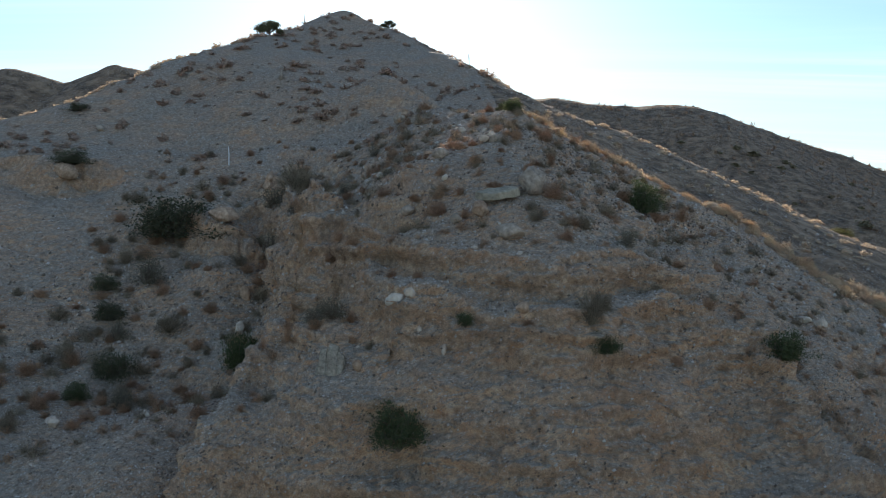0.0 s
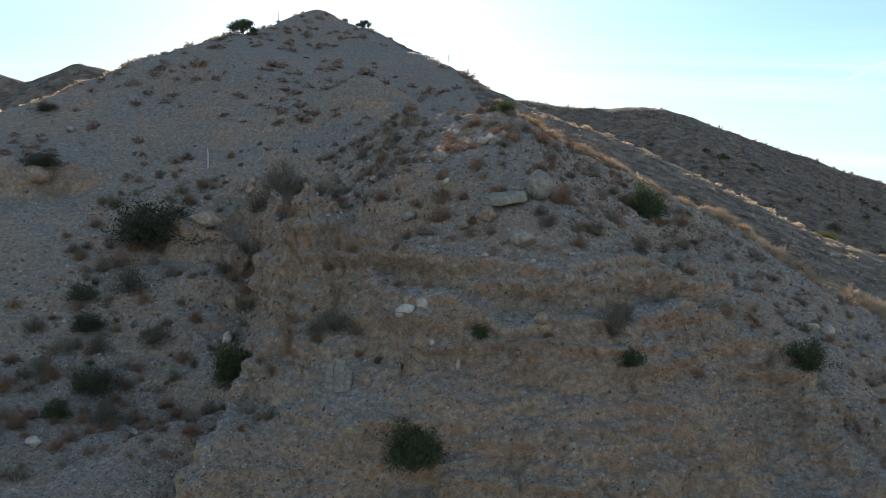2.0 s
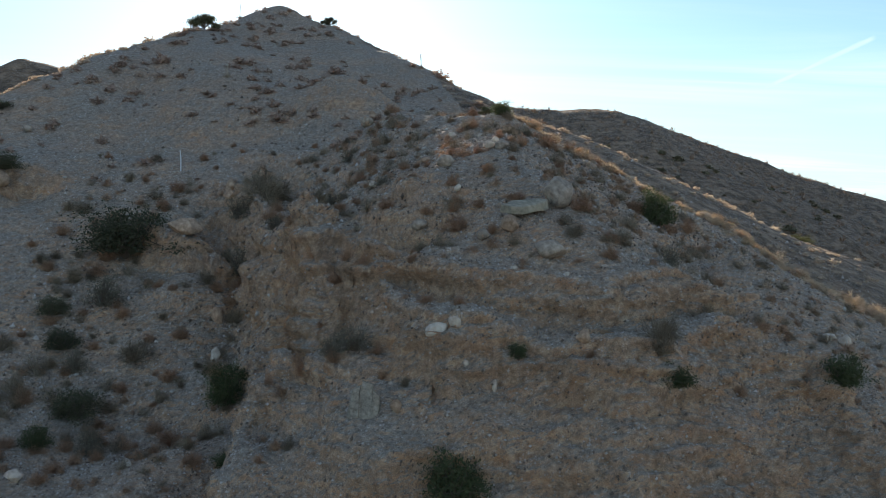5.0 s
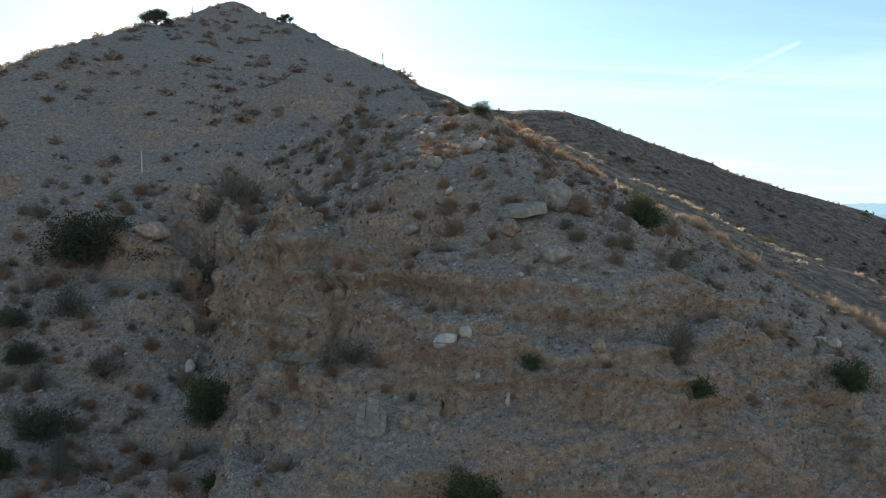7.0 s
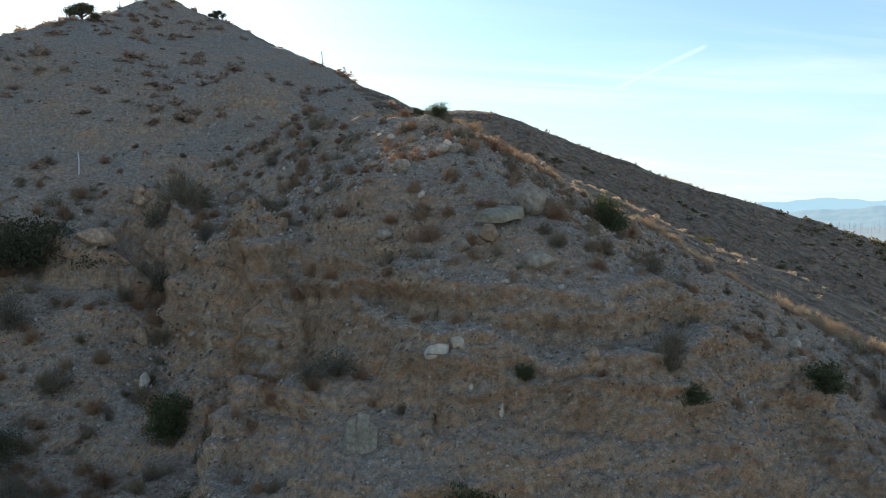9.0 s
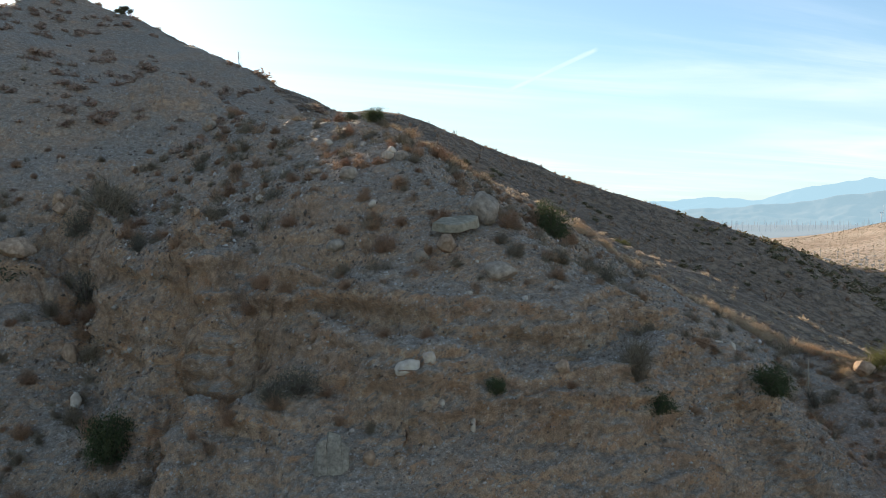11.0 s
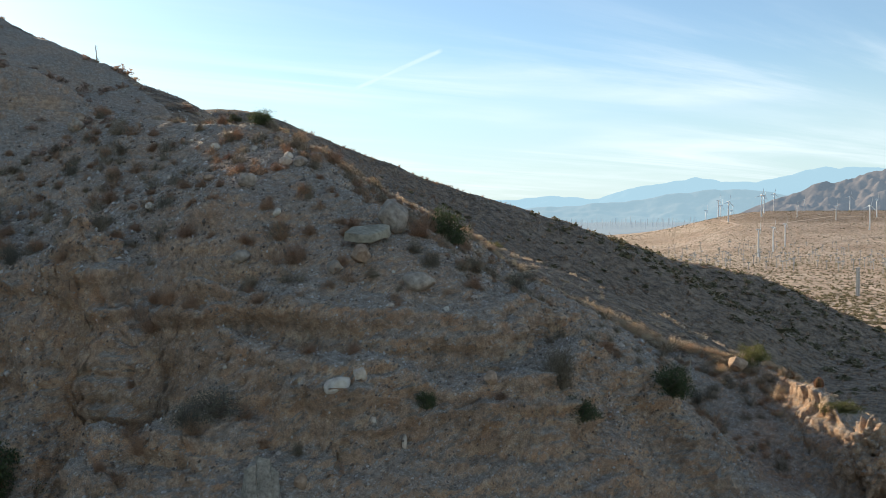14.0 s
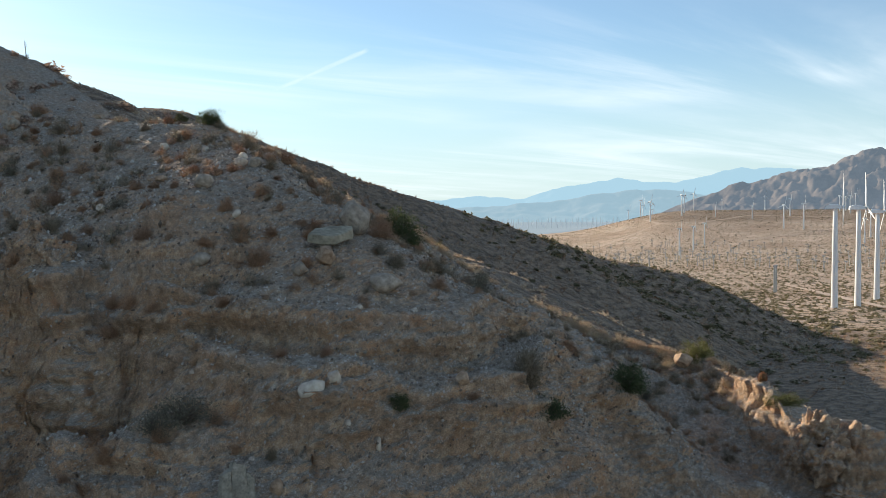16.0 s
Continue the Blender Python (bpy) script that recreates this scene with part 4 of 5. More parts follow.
# dry shrubs over the slope, thickest on the gravel above the bluff
GROW = random.Random(8)
made = 0
while made < 210:
    x, y = GROW.uniform(-14, 12), GROW.uniform(0.5, 24)
    patch = noise.noise(Vector((x * 0.25, y * 0.25, 3.3)))
    if ground_slope(x, y) > 1.05 or patch < GROW.uniform(-0.6, 0.35) or (y < 4 and GROW.random() < 0.6):
        continue
    w = GROW.uniform(0.28, 0.6) if GROW.random() < 0.85 else GROW.uniform(0.6, 0.95)
    looks = GREY_LOOKS if GROW.random() < 0.4 else SHRUB_LOOKS
    shrub(looks[made % len(looks)], x, y, w, w * GROW.uniform(0.8, 1.15), "dry rust brown rounded shrub on the gravel slope", "dry shrubs of the slope")
    made += 1

# darker growth crowds the gullies beside the bluff
made = 0
while made < 72:
    x, y = (GROW.uniform(-16, -5.4), GROW.uniform(3, 18)) if made < 54 else (GROW.uniform(-8, -0.5), GROW.uniform(11.5, 23))
    if ground_slope(x, y) > 1.3 or noise.noise(Vector((x * 0.3, y * 0.3, 8.1))) < GROW.uniform(-0.5, 0.3):
        continue
    w = GROW.uniform(0.4, 1.0) if made < 54 else GROW.uniform(0.35, 0.8)
    looks = GREY_LOOKS if GROW.random() < 0.55 else SHRUB_LOOKS
    shrub(looks[made % len(looks)], x, y, w, w * GROW.uniform(0.8, 1.2), "dry twiggy shrub crowding the shaded gully", "dry shrubs of the gully")
    made += 1

# sunlit golden shrubs along the crest
CREST = ((4.6, 16.6), (8.4, 16.8), (12.2, 16.8), (16.5, 15.4), (19.2, 11.6), (20.9, 7.4), (19.6, 3.6), (17.6, 1.1))
made = 0
while made < 170:
    k = GROW.choice((0, 0, 1, 1, 2, 2, 2, 3, 3, 3, 4, 4, 5))
    f = GROW.random()
    (ax, ay), (bx, by) = CREST[k], CREST[k + 1]
    side = GROW.gauss(0.25, 0.8)
    nx, ny = (ay - by), (bx - ax)
    run = math.hypot(nx, ny)
    x, y = ax + f * (bx - ax) + nx / run * side, ay + f * (by - ay) + ny / run * side
    w = GROW.uniform(0.45, 1.0) if k < 5 else GROW.uniform(0.3, 0.6)
    shrub(GOLD_LOOKS[made % 4], x, y, w, w * GROW.uniform(0.55, 0.8), "golden dry shrub catching the sun on the crest", "golden shrubs of the crest", "golden_shrub")
    made += 1


def shrub_field(name, seed, count, spots, looks, low, high, label, category="shrubs"):
    """Many distant shrubs as one growth."""
    rng = np.random.RandomState(seed)
    V, T, o = [], [], 0
    base = []
    for me in looks:
        base.append((np.array([v.co for v in me.vertices]), np.array([p.vertices for p in me.polygons])))
    made = 0
    while made < count:
        x, y = spots(rng)
        z = ground_z(x, y)
        v, t = base[made % len(base)]
        w = rng.uniform(low, high) * (1.6 if rng.rand() < 0.08 else 1.0)
        c, s = math.cos(made), math.sin(made)
        turned = np.stack([v[:, 0] * c - v[:, 1] * s, v[:, 0] * s + v[:, 1] * c, v[:, 2] * rng.uniform(0.7, 1.1)], 1) * w
        V.append(turned + (x, y, z - 0.03 * w))
        T.append(t + o)
        o += len(v)
        made += 1
    V, T = np.concatenate(V), np.concatenate(T)
    me = bpy.data.meshes.new(name)
    me.vertices.add(len(V))
    me.vertices.foreach_set("co", V.ravel())
    me.loops.add(T.size)
    me.loops.foreach_set("vertex_index", T.ravel())
    me.polygons.add(len(T))
    me.polygons.foreach_set("loop_start", np.arange(0, T.size, 3))
    me.update(calc_edges=True)
    me.materials.append(looks[0].materials[0])
    return tagged(new(name, me), label, category, kind="stuff")


BROWN_CLUMP = [clump_mesh("brown_clump", 140 + k, 62, MOUND, 0.085) for k in range(3)]
GOLD_CLUMP = [clump_mesh("gold_clump", 144 + k, 62, SUNLIT_BRUSH, 0.08) for k in range(3)]
CLUMP = [clump_mesh("clump", 96 + k, 15, LEAF["sage"], 0.17) for k in range(3)]
DENSE_CLUMP = [clump_mesh("clump", 99 + k, 60, LEAF["sage"], 0.10) for k in range(3)]
HALF = [spiky_mesh("half", 110 + k, 36, TWIG, 1.0, 0.65, 0.018) for k in range(2)]
FAR_TWIG = [spiky_mesh("far_twig", 120 + k, 9, TWIG, 1.0, 0.55, 0.05, 2) for k in range(3)]
HALF_GREY = [spiky_mesh("half", 113 + k, 36, GREY_TWIG, 1.0, 0.65, 0.018) for k in range(2)]
HALF_GOLD = [spiky_mesh("half", 116 + k, 60, SUNLIT_TWIG, 1.0, 0.6, 0.015) for k in range(2)]


def on_near_slope(r):
    while True:
        x, y = r.uniform(-13, 21), r.uniform(2, 21)
        if ground_slope(x, y) < 0.95 and y < 16.5 - 0.42 * max(x - 4, 0) + (5 if x < 4 else 0) and r.rand() < (1.0 if x > 5 else 0.5):
            return x, y


def on_upper_slope(r):
    while True:
        x, y = r.uniform(-30, 6), r.uniform(20, 52)
        if lattice_noise(np.array([x * 0.2]), np.array([y * 0.2]), np.array([0.5]), 5)[0] > r.uniform(-0.8, 0.5):
            return x, y


def on_right_flank(r):
    while True:
        x, y = r.uniform(4, 45), r.uniform(3, 50)
        if y > 17 - 0.55 * x:
            return x, y


def on_crest(r):
    k, f, side = (0, 0, 1, 1, 2, 2, 2, 3, 3, 3, 4, 4, 5)[r.randint(13)], r.rand(), r.normal(0.3, 0.8)
    (ax, ay), (bx, by) = CREST[k], CREST[k + 1]
    run = math.hypot(bx - ax, by - ay)
    return ax + f * (bx - ax) + (ay - by) / run * side, ay + f * (by - ay) + (bx - ax) / run * side


def on_far_ridge(r):
    return r.uniform(8, 134), r.uniform(38, 116)


def on_ridge_face(r):
    while True:
        x, y = r.uniform(24, 128), r.uniform(40, 104)
        if y < 92 - 0.12 * (x - 24) - 0.006 * max(x - 74, 0) ** 2:
            return x, y


def on_left_crest(r):
    f, side = r.rand(), r.normal(0.2, 0.7)
    k = 0 if f < 0.6 else 1
    (ax, ay), (bx, by) = ((-12.5, 41.5), (-20, 29.3), (-28, 23.6))[k:k + 2]
    f = f / 0.6 if k == 0 else (f - 0.6) / 0.4
    run = math.hypot(bx - ax, by - ay)
    return ax + f * (bx - ax) - (by - ay) / run * -side, ay + f * (by - ay) + (bx - ax) / run * -side


def on_plain(r):
    d, a = math.sqrt(r.uniform(115 ** 2, 820 ** 2)), radians(r.uniform(40, 68))
    if r.rand() < 0.3:
        d = r.uniform(115, 330)
    return d * math.sin(a), d * math.cos(a)


shrub_field("slope_shrubs", 8, 420, on_near_slope, HALF, 0.22, 0.55, "small dry brown shrubs over the slope")
shrub_field("slope_grey_shrubs", 9, 300, on_near_slope, HALF_GREY, 0.25, 0.7, "small grey twiggy shrubs over the slope")
shrub_field("upper_slope_shrubs", 1, 480, on_upper_slope, BROWN_CLUMP, 0.4, 1.0, "dry brown shrubs dotted over the upper slope")
shrub_field("crest_shrubs", 7, 300, on_crest, HALF_GOLD, 0.3, 0.65, "golden dry shrubs massed along the crest")
shrub_field("left_crest_shrubs", 12, 130, on_left_crest, GOLD_CLUMP, 0.35, 0.85, "golden dry shrubs along the far shoulder")
shrub_field("flank_shrubs", 2, 950, on_right_flank, GOLD_CLUMP, 0.3, 0.8, "golden dry shrubs over the sunlit flank")
shrub_field("ridge_shrubs", 3, 4200, on_far_ridge, FAR_TWIG, 0.4, 0.9, "dry brown shrubs over the shaded ridge")
shrub_field("ridge_bushes", 4, 230, on_ridge_face, DENSE_CLUMP, 0.6, 1.5, "dark green bushes dotted over the shaded ridge")
shrub_field("plain_bushes", 6, 9500, on_plain, CLUMP, 0.7, 1.7, "low olive bushes dotted over the desert plain")


def on_rise(r):
    d, a = math.sqrt(r.uniform(800 ** 2, 1530 ** 2)), radians(r.uniform(43, 67))
    return d * math.sin(a), d * math.cos(a)


SPECKS = [clump_mesh("speck", 130 + k, 5, LEAF["sage"], 0.26) for k in range(3)]
shrub_field("rise_bushes", 14, 12000, on_rise, SPECKS, 0.7, 1.9, "low brown bushes dotted over the distant rise")


# ---- tall plants ----
def stake(x, y, tall):
    v, f = tube([(0, 0, -0.2), (0.01, 0, tall * 0.6), (-0.015, 0, tall)], [0.035, 0.033, 0.026], 7)
    ob = new("stake", mesh_of("stake", v, f, STAKE))
    stand(ob, x, y, 1, 1, 1, 0.0, 0)
    return tagged(ob, "bleached white wooden stake standing in the gravel", "stake")


def dry_stalk(x, y, tall, branched, label):
    """The dead flower stalk of a desert plant, with its rosette of dry blades."""
    rng = random.Random(int(x * 10))
    ob = new("flower_stalk")
    bend = rng.uniform(-0.04, 0.04) * tall
    part("stem", mesh_of("stem", *tube([(0, 0, -0.1), (bend, 0, tall * 0.6), (bend * 2.2, 0, tall)], [0.028, 0.02, 0.009], 6), STALK), ob)
    if branched:
        for k in range(9):
            z = tall * (0.5 + 0.05 * k)
            a = k * 2.4
            r = 0.11 * tall * (1.2 - 0.08 * k)
            me = mesh_of("branch", *tube([(bend * z / tall * 2, 0, z), (math.cos(a) * r, math.sin(a) * r, z + r * 0.9)], [0.011, 0.007], 4), STALK)
            part("branch", me, ob)
    blades = spiky_mesh("blades", int(abs(x) * 7), 26, GREY_TWIG, 1.0, 0.6, 0.02)
    rosette = part("rosette", blades, ob, "rosette of dry grey blades")
    rosette.scale = (0.55, 0.55, 0.5)
    stand(ob, x, y, 1, 1, 1, 0.0, 0)
    return tagged(ob, label, "dry plant")


def barrel_cactus(x, y, w, h):
    rng = random.Random(int(x * 31))
    ribs, rings = 15, 12
    verts, faces = [], []
    for j in range(rings + 1):
        t = j / rings
        r = math.sin(math.pi * (0.16 + 0.82 * t)) ** 0.55 * 0.5
        for k in range(ribs * 2):
            rr = r * (1.0 if k % 2 else 0.84)
            a = k * math.tau / (ribs * 2)
            verts.append((math.cos(a) * rr * w, math.sin(a) * rr * w, -0.03 + h * t))
    m = ribs * 2
    for j in range(rings):
        faces += [(j * m + k, j * m + (k + 1) % m, (j + 1) * m + (k + 1) % m, (j + 1) * m + k) for k in range(m)]
    faces.append(tuple(rings * m + k for k in range(m)))
    ob = new("barrel_cactus")
    part("body", mesh_of("body", verts, faces, CACTUS, True), ob)
    spikes, tri = [], []
    for j in range(1, rings + 1):
        for k in range(ribs):
            p = Vector(verts[j * m + (2 * k + 1) % m])
            for _ in range(4):
                q = p + Vector((p.x + rng.uniform(-0.05, 0.05), p.y + rng.uniform(-0.05, 0.05), rng.uniform(-0.02, 0.12))) * 0.45
                s = Vector((0.004, 0.004, -0.003))
                o = len(spikes)
                spikes += [p + s, p - s, p + Vector((-0.004, 0.004, 0.004)), q]
                tri += [(o, o + 1, o + 3), (o + 1, o + 2, o + 3), (o + 2, o, o + 3)]
    part("spines", mesh_of("spines", spikes, tri, SPINES), ob, "dense reddish spines")
    stand(ob, x, y, 1, 1, 1, 0.0, None)
    return tagged(ob, "short reddish barrel cactus on the crest", "cactus", "barrel cacti")


def small_tree(x, y, w, h):
    """A low spreading desert tree on the skyline."""
    rng = np.random.RandomState(int(abs(x) * 9))
    ob = new("desert_tree")
    wood, tips = [], []
    wood.append(tube([(0, 0, -0.2), (0.02 * w, 0, 0.2 * h), (0.05 * w, 0, 0.38 * h)], [0.045 * w, 0.035 * w, 0.03 * w], 7))
    for k in range(13):
        a, e = k * 2.4, rng.uniform(-0.15, 1.35)
        end = Vector((math.cos(a) * math.cos(e) * 0.5 * w, math.sin(a) * math.cos(e) * 0.5 * w, 0.2 * h + math.sin(e) * 0.72 * h))
        mid = Vector((0.05 * w, 0, 0.25 * h)).lerp(end, 0.5) + Vector(rng.normal(0, 0.05 * w, 3))
        wood.append(tube([(0.03 * w, 0, 0.12 * h), mid, end], [0.025 * w, 0.016 * w, 0.006 * w], 5))
        tips += [np.array(end), np.array(mid.lerp(end, 0.6))]
    part("trunk", mesh_of("trunk", *joined(*wood), BARK), ob)
    verts, faces = [], []
    for t in tips:
        for _ in range(120):
            p = t + rng.normal(0, 0.07 * w, 3) * np.array([1, 1, 0.6])
            d = rng.normal(0, 1, 3)
            d /= np.linalg.norm(d)
            s = np.cross(d, rng.normal(0, 1, 3))
            s /= np.linalg.norm(s)
            q = 0.035 * w
            o = len(verts)
            verts += [p, p + d * q + s * q * 0.5, p + d * 2 * q, p + d * q - s * q * 0.5]
            faces += [(o, o + 1, o + 2), (o, o + 2, o + 3)]
    part("crown", mesh_of("crown", verts, faces, LEAF["olive"]), ob)
    stand(ob, x, y, 1, 1, 1, 0.0, None)
    return tagged(ob, "low dark spreading desert tree on the skyline", "tree", "trees on the skyline")


stake(-9.36, 21.4, 0.93)
dry_stalk(17.2, 6.85, 1.45, False, "dead upright flower stalk beside a green bush")
dry_stalk(3.1, 38.1, 1.0, True, "branched dead flower stalk on the skyline")
dry_stalk(-9.3, 45.4, 1.1, False, "thin dead flower stalk near the summit")
dry_stalk(-8.4, 30.6, 0.9, False, "thin dead flower stalk on the upper slope")
for place in ((21.25, 5.6, 0.26, 0.33), (19.2, 3.0, 0.27, 0.36), (19.5, 3.2, 0.19, 0.22)):
    barrel_cactus(*place)
small_tree(-11.2, 41.6, 1.9, 0.95)
small_tree(-2.95, 46.9, 1.1, 0.6)
small_tree(3.95, 17.8, 0.6, 0.6)


# ---- wind farm ----
def lathe(profile, sides=14):
    """A turned form about the z axis, from (radius, height) pairs."""
    return tube([(0, 0, z) for _, z in profile], [r for r, _ in profile], sides)


def box(w, d, h, at=(0, 0, 0), taper=1.0):
    verts = []
    for z, k in ((-0.5, 1), (0.5, taper)):
        verts += [(x * w * k + at[0], y * d * k + at[1], z * h + at[2]) for x, y in ((-0.5, -0.5), (0.5, -0.5), (0.5, 0.5), (-0.5, 0.5))]
    return verts, [(3, 2, 1, 0), (4, 5, 6, 7), (0, 1, 5, 4), (1, 2, 6, 5), (2, 3, 7, 6), (3, 0, 4, 7)]


def blade_mesh(length):
    verts, faces = [], []
    stations = 10
    for n in range(stations + 1):
        t = n / stations
        chord = length * (0.035 + 0.07 * math.sin(math.pi * min(1, 0.12 + t * 0.9)) * (1 - 0.55 * t))
        thick = chord * (0.45 - 0.3 * t)
        twist = 0.45 * (1 - t)
        for a, b in ((-0.3, 0), (-0.05, 0.5), (0.7, 0), (-0.05, -0.5)):
            x, y = a * chord, b * thick
            verts.append((x * math.cos(twist) - y * math.sin(twist), x * math.sin(twist) + y * math.cos(twist), t * length))
        if n:
            o = 4 * (n - 1)
            faces += [(o + k, o + (k + 1) % 4, o + 4 + (k + 1) % 4, o + 4 + k) for k in range(4)]
    faces += [(3, 2, 1, 0), tuple(4 * stations + k for k in range(4))]
    return mesh_of("blade", verts, faces, WHITE_STEEL)


def wind_turbine():
    """A tubular-tower turbine 24 m high."""
    ob = new("wind_turbine")
    part("tower", mesh_of("tower", *lathe(((0.78, -1), (0.78, 0), (0.70, 6), (0.62, 12), (0.55, 18), (0.50, 23.3))), WHITE_STEEL, True), ob)
    part("nacelle", mesh_of("nacelle", *joined(box(1.7, 3.6, 0.8, (0, 0.4, 23.8), 0.86), box(1.4, 2.6, 0.35, (0, 0.4, 24.3), 0.7)), WHITE_STEEL), ob)
    hub = part("hub", mesh_of("hub", *tube([(0, -1.4, 23.9), (0, -1.8, 23.9), (0, -2.2, 23.9)], [0.42, 0.4, 0.12], 10), WHITE_STEEL, True), ob)
    vane = blade_mesh(8.6)
    for k in range(3):
        b = part("blade", vane, ob)
        b.matrix_basis = Matrix.Translation((0, -1.75, 23.9)) @ Matrix.Rotation(radians(12 + 120 * k), 4, "Y")
    return tagged(ob, "white tubular wind turbine standing still on the plain", "wind turbine", "wind turbines")


def on_floor(x, y, turn, size=1.0):
    return pose(x, y, ground_z(x, y), 0, 0, turn) @ Matrix.Diagonal((size, size, size, 1))


first = wind_turbine()
first.matrix_basis = on_floor(189.7, 93.1, 29)
FARM = ((199.0, 92.3, 1.0), (226.6, 101.4, 1.0), (634.5, 478.8, 1.0), (721.7, 529.0, 1.0), (799.7, 572.5, 1.0), (976.0, 479.2, 1.2), (920.3, 457.5, 1.1), (1314.4, 1091.2, 1.6), (1500, 1240, 2.0), (1680, 1360, 2.0), (1640, 1400, 2.0))
for x, y, size in FARM:
    t = copy_thing(first, Matrix())
    t.matrix_basis = on_floor(x, y, 29 + SPINS.uniform(-14, 14), size)
RISE = random.Random(12)
for k in range(16):
    a, d = radians(51.0 + 0.85 * k + RISE.uniform(-0.9, 0.9)), RISE.uniform(1150, 1560)
    t = copy_thing(first, Matrix())
    t.matrix_basis = on_floor(d * math.sin(a), d * math.cos(a), 10 + RISE.uniform(-50, 50), RISE.uniform(0.7, 1.35))


def pole_frame(x, y):
    """Two steel posts with a cross-beam and a box."""
    ob = new("pole_frame")
    for k in (-1, 1):
        part("post", mesh_of("post", *lathe(((0.32, -0.5), (0.30, 4), (0.26, 8.2)), 8), GREY_STEEL), ob).location = (1.3 * k, 0, 0)
    part("beam", mesh_of("beam", *box(4.4, 0.4, 0.45, (0, 0, 8.2)), GREY_STEEL), ob)
    part("brace", mesh_of("brace", *tube([(-1.3, 0, 5.6), (1.3, 0, 7.6)], [0.08, 0.08], 5), GREY_STEEL), ob)
    ob.matrix_basis = on_floor(x, y, 20)
    return tagged(ob, "grey steel pole frame standing on the plain", "pole frame")


pole_frame(236.5, 137.5)

# rows of small old turbines far over the plain
ROWS = random.Random(17)
pieces = []
for row in range(11):
    d0 = 500 + 48 * row
    for k in range(44):
        a = radians(40 + 27 * k / 43 + ROWS.uniform(-0.6, 0.6))
        if ROWS.random() < 0.45:
            continue
        d = d0 + ROWS.uniform(-18, 18)
        x, y = d * math.sin(a), d * math.cos(a)
        z, h = ground_z(x, y), ROWS.uniform(4, 7.5)
        pieces.append(tube([(x, y, z - 0.5), (x, y, z + h)], [0.24, 0.18], 5))
        pieces.append(box(1.7, 1.0, 0.7, (x, y, z + h)))
        if ROWS.random() < 0.3:
            s = ROWS.uniform(-1, 1)
            pieces.append(tube([(x - 2.2, y - s, z + h - 1.5 * s), (x + 2.2, y + s, z + h + 1.5 * s)], [0.07, 0.07], 4))
me = mesh_of("turbine_rows", *joined(*pieces), GREY_STEEL)
tagged(new("turbine_rows", me), "rows of small old wind turbines far over the plain", "wind farm", kind="stuff")
pieces = []
for row in range(4):
    for k in range(70):
        a = radians(36 + 22 * k / 69 + ROWS.uniform(-0.1, 0.1))
        d = 2300 + 330 * row + ROWS.uniform(-60, 60)
        x, y = d * math.sin(a), d * math.cos(a)
        z, h = ground_z(x, y), ROWS.uniform(14, 30)
        pieces.append(tube([(x, y, z - 2), (x, y, z + h)], [0.75, 0.5], 4))
me = mesh_of("far_turbine_rows", *joined(*pieces), WHITE_STEEL)
tagged(new("far_turbine_rows", me), "white wind turbines in far rows across the valley", "wind farm", kind="stuff")


def track(points, wide):
    """A graded dirt track laid over the plain."""
    line = []
    for (ax, ay), (bx, by) in zip(points, points[1:]):
        line += [(ax + (bx - ax) * k / 24, ay + (by - ay) * k / 24) for k in range(24)]
    verts, faces = [], []
    for n, (x, y) in enumerate(line):
        qx, qy = line[min(n + 1, len(line) - 1)]
        ox, oy = line[max(n - 1, 0)]
        run = math.hypot(qx - ox, qy - oy)
        w = wide * (0.8 + 0.3 * noise.noise(Vector((x * 0.03, y * 0.03, 1))))
        for s in (-1, 1):
            px, py = x - (qy - oy) / run * w * s, y + (qx - ox) / run * w * s
            verts.append((px, py, ground_z(px, py) + 0.3))
        if n:
            o = 2 * (n - 1)
            faces.append((o, o + 2, o + 3, o + 1))
    me = mesh_of("road", verts, faces, TRACK, True)
    return tagged(new("road", me), "pale graded dirt track across the desert plain", "dirt track", kind="structure")


def bearing(a, d):
    return d * math.sin(radians(a)), d * math.cos(radians(a))


TRACK = plain_material("pale_track", (0.62, 0.48, 0.36), 0.95, 0.0, 0.2)
track([bearing(*p) for p in ((45, 1000), (48, 1080), (51.5, 1250), (54, 1230), (57, 1330), (61, 1300), (66, 1380))], 2.6)
track([bearing(*p) for p in ((44, 820), (48, 900), (52, 1010), (56, 1040), (60, 1120), (66, 1130))], 2.2)
track([bearing(*p) for p in ((50, 640), (55, 680), (60, 700), (66, 690))], 2.0)
track([bearing(*p) for p in ((51.5, 1250), (50.5, 1360), (52.5, 1450))], 2.2)
track([bearing(*p) for p in ((60, 330), (64, 250), (67, 215), (72, 200))], 2.0)


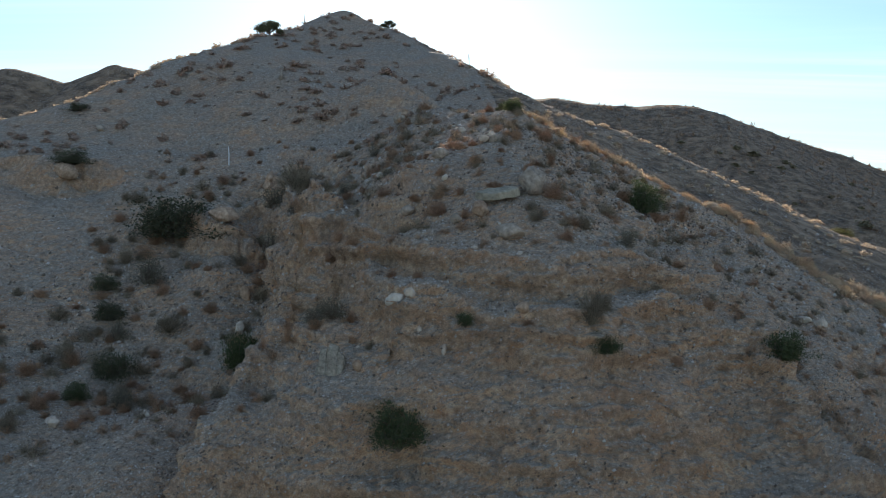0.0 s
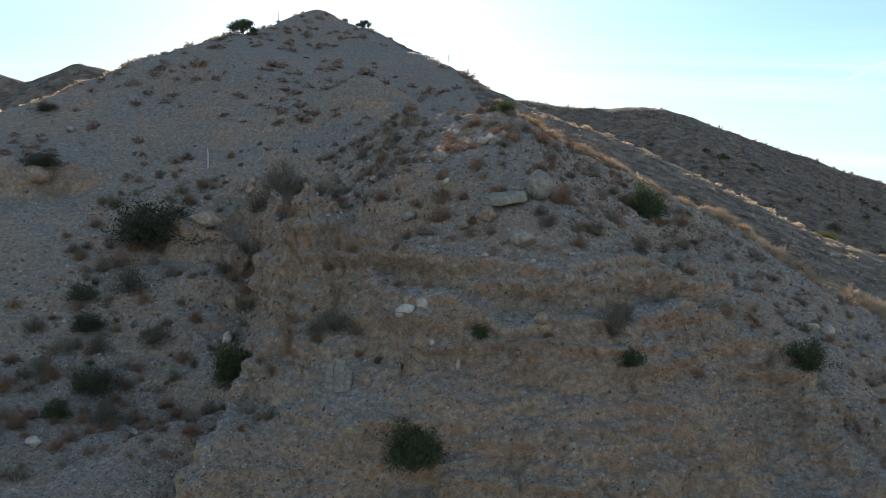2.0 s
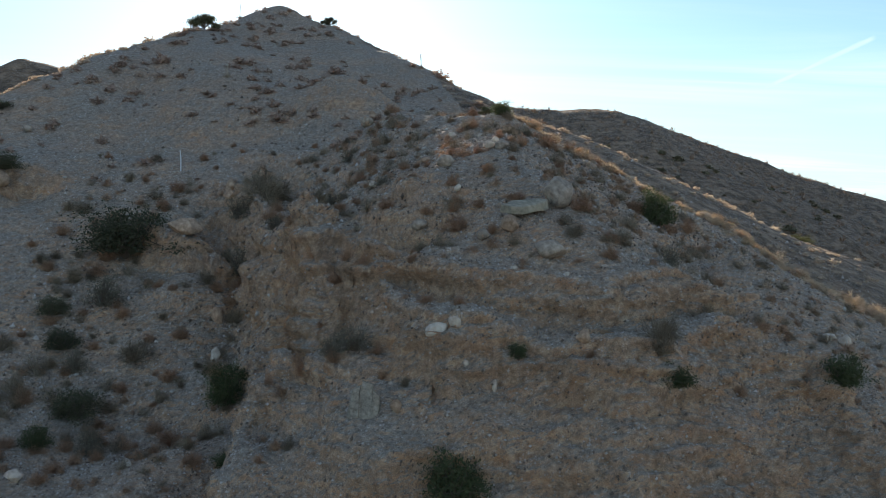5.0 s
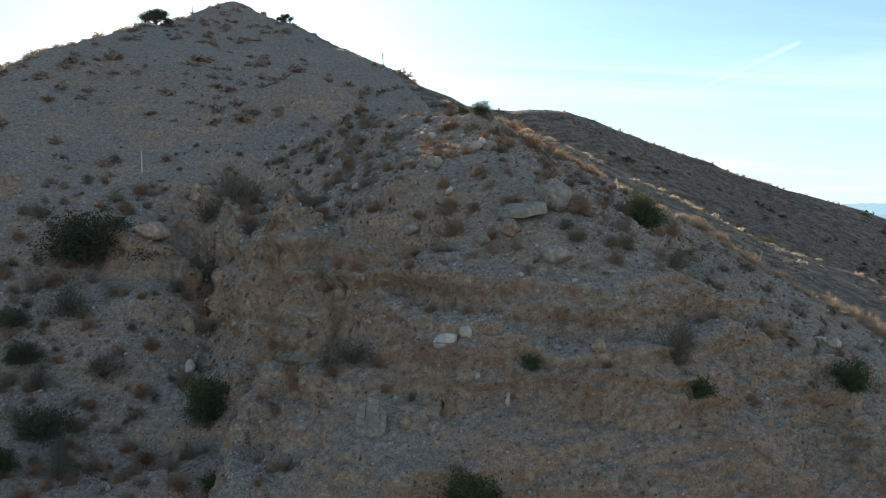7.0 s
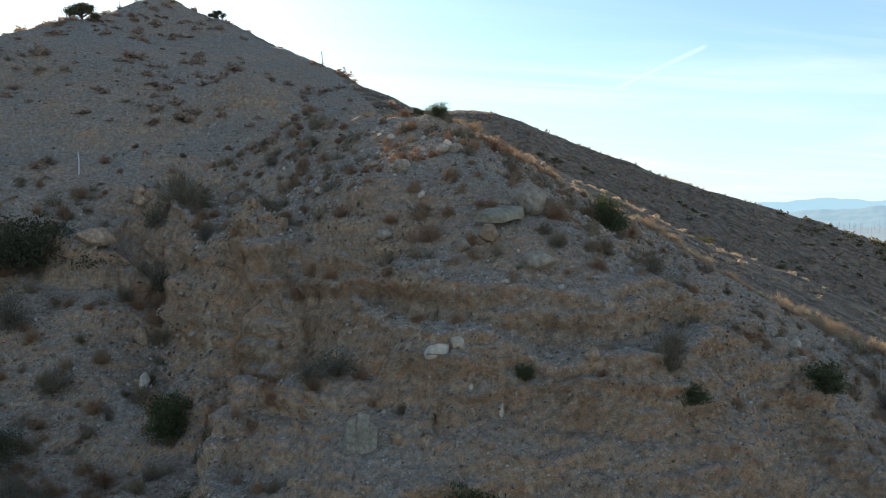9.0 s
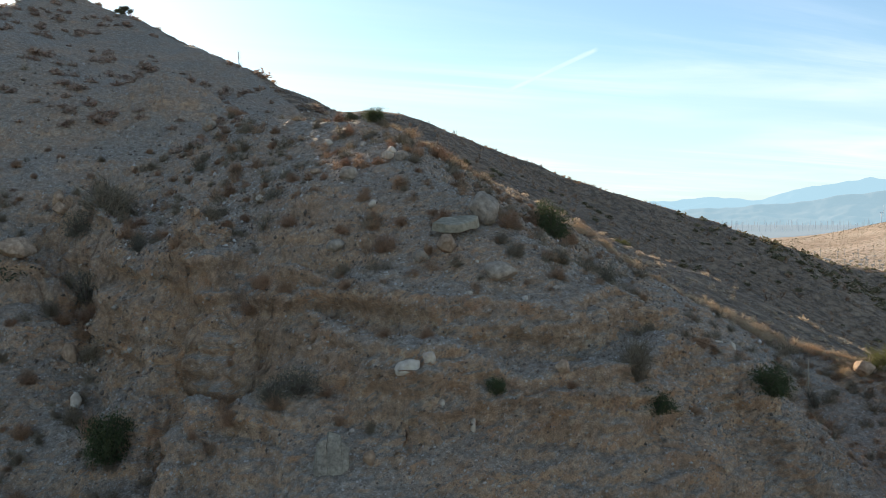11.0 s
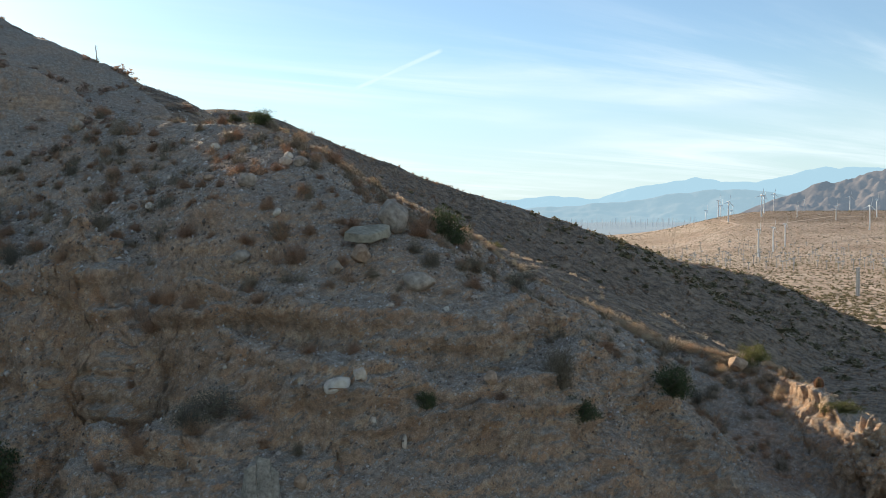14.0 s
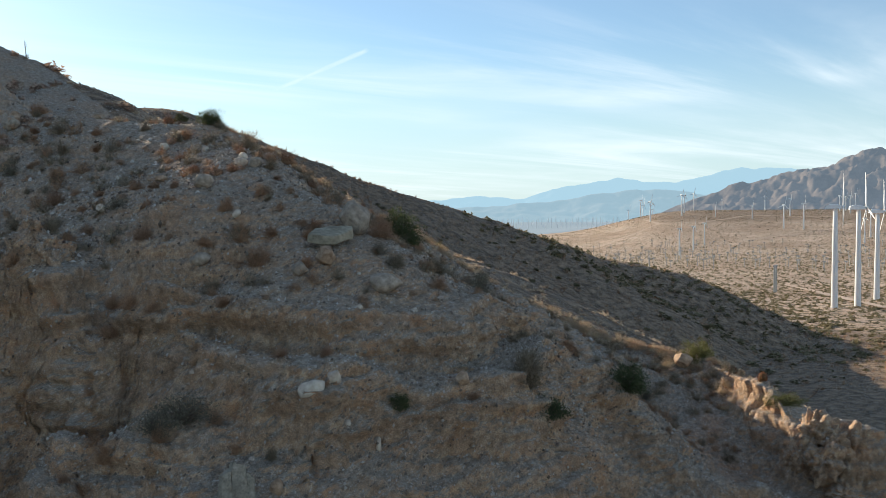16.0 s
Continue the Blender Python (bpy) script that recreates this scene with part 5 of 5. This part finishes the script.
# ---- cars ----
def car(x, y, turn, paint, label):
    ob = new("car")
    lower = [(-2.2, 0.35), (-2.25, 0.8), (-1.9, 0.95), (1.1, 1.0), (2.1, 0.85), (2.25, 0.4)]
    upper = [(-1.95, 0.95), (-1.6, 1.55), (0.2, 1.58), (1.0, 1.0)]
    for name, outline, half, mat in (("body", lower, 0.9, paint), ("cabin", upper, 0.76, CAR_GLASS)):
        v = [(px, s * half, pz) for s in (-1, 1) for px, pz in outline]
        n = len(outline)
        f = [tuple(range(n)), tuple(range(2 * n - 1, n - 1, -1))] + [(k, n + k, n + (k + 1) % n, (k + 1) % n) for k in range(n)]
        part(name, mesh_of(name, v, f, mat), ob)
    for wx in (-1.4, 1.4):
        for wy in (-0.85, 0.85):
            part("wheel", mesh_of("wheel", *tube([(wx, wy - 0.1, 0.33), (wx, wy + 0.1, 0.33)], [0.33, 0.33], 12), TYRE), ob)
    ob.matrix_basis = on_floor(x, y, turn)
    return tagged(ob, label, "car")


CAR_GLASS = plain_material("dark_car_glass", (0.03, 0.035, 0.04), 0.1)
TYRE = plain_material("tyre_rubber", (0.03, 0.03, 0.03), 0.9)
car(206.5, 83.6, 60, plain_material("dark_car_paint", (0.05, 0.055, 0.06), 0.3), "dark car parked beside the turbines")
car(207.5, 81.0, 60, plain_material("white_car_paint", (0.75, 0.75, 0.75), 0.3), "white car parked beside the turbines")


# ---- mountains ----
def rock_range(name, seed, dist, deep, outline, colours, haze, glow, label):
    """A range seen across the valley: its crest by bearing (degrees) and height (metres)."""
    m, nt, bsdf = material(name)
    pos = nt.nodes.new("ShaderNodeNewGeometry").outputs["Position"]
    nt.links.new(ramp(nt, noise_of(nt, 0.012, 8, 0.7, pos), ((0.38, colours[0]), (0.62, colours[1]))), bsdf.inputs["Base Color"])
    # distance haze painted onto the rock: an even glow mixed over its colour
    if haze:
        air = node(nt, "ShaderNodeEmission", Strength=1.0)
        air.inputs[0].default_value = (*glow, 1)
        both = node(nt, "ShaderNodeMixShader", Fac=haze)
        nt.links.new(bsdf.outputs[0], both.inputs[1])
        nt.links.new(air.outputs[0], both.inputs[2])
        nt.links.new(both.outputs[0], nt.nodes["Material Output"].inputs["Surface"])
    az = np.radians(np.linspace(outline[0][0], outline[-1][0], 460 if dist < 3100 else 300))
    run = np.linspace(0, 1, 84 if dist < 3100 else 50)
    A, R = np.meshgrid(az, run)
    top = np.interp(np.degrees(A), [o[0] for o in outline], [o[1] for o in outline])
    D = dist + deep * (R - 0.6)
    X, Y = D * np.sin(A), D * np.cos(A)
    fold = 1 - np.abs(octaves(X, Y, X * 0, deep * 0.36, 6, seed, 0.68 if dist < 3100 else 0.5))
    body = np.where(R < 0.6, (R / 0.6) ** 1.15, 1 - (R - 0.6) / 0.4 * 0.8)
    Z = -60 + (top + 60) * body * (1 - (0.75 if dist < 3100 else 0.5) * (1 - fold) * np.clip(1 - R / 0.62, 0.02, 1) ** 0.5) + 5 * octaves(X, Y, X * 0, 60, 3, seed + 5)
    Z = np.minimum(Z, -60 + (top + 60) * (0.985 + (0.03 if dist < 3100 else 0.012) * octaves(X, Y, X * 0, 130, 3, seed + 9)))
    idx = np.arange(A.size).reshape(A.shape)
    faces = np.stack([idx[:-1, :-1], idx[:-1, 1:], idx[1:, 1:], idx[1:, :-1]], -1).reshape(-1, 4)
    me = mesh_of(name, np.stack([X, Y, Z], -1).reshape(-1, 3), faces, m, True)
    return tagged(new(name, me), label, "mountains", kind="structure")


def crest(dist, *pairs):
    """Bearing and elevation angle, in degrees, as bearing and height."""
    return [(a, 1.5 + dist * math.tan(radians(e))) for a, e in pairs]


rock_range("backdrop_far_range", 3, 4350, 500, crest(4350, (28, 0.2), (33, 0.5), (37.15, 0.8), (39.9, 0.95), (42.4, 0.8), (45.4, 1.5), (48.75, 2.1), (50.5, 1.9), (52.4, 1.85), (55.8, 2.65), (59, 2.4), (64, 2.6), (75, 3)), ((0.20, 0.22, 0.25), (0.28, 0.29, 0.32)), 0.86, (0.33, 0.50, 0.585), "far mountain range across the valley in painted blue haze")
rock_range("backdrop_middle_range", 7, 3700, 600, crest(3700, (36, 0.0), (40, 0.25), (44, 0.55), (48, 1.15), (51, 1.3), (54, 1.0), (58, 0.9), (75, 0.9)), ((0.25, 0.22, 0.20), (0.36, 0.33, 0.31)), 0.72, (0.30, 0.44, 0.51), "foothills across the valley in painted grey blue haze")
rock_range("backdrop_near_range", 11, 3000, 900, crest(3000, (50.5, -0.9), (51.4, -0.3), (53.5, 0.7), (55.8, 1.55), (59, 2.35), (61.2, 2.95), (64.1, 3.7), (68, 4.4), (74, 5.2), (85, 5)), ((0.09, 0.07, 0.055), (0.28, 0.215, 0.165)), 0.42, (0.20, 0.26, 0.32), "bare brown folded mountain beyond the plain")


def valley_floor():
    """The floor of the valley far beyond the plain, its haze painted on as a glow."""
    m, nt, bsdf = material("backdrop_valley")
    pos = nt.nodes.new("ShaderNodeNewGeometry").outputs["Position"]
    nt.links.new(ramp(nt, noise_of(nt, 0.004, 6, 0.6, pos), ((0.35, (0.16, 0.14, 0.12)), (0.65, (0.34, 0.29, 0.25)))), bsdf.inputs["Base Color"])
    # blue-grey glow painted over the ground colour as haze
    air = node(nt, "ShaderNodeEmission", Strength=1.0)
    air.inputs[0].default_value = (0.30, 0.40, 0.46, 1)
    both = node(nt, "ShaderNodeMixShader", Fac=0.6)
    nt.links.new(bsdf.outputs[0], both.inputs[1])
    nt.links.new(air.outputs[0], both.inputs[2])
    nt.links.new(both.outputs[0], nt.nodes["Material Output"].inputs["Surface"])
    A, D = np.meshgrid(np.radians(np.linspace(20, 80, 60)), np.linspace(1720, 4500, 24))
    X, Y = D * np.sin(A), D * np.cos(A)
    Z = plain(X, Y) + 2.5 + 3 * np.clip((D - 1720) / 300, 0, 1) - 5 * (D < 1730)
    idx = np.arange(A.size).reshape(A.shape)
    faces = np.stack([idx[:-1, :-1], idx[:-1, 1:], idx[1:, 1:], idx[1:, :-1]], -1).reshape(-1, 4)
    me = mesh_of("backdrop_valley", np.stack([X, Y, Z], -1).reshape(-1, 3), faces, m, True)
    return tagged(new("backdrop_valley", me), "valley floor in the distance in painted blue grey haze", "valley", kind="structure")


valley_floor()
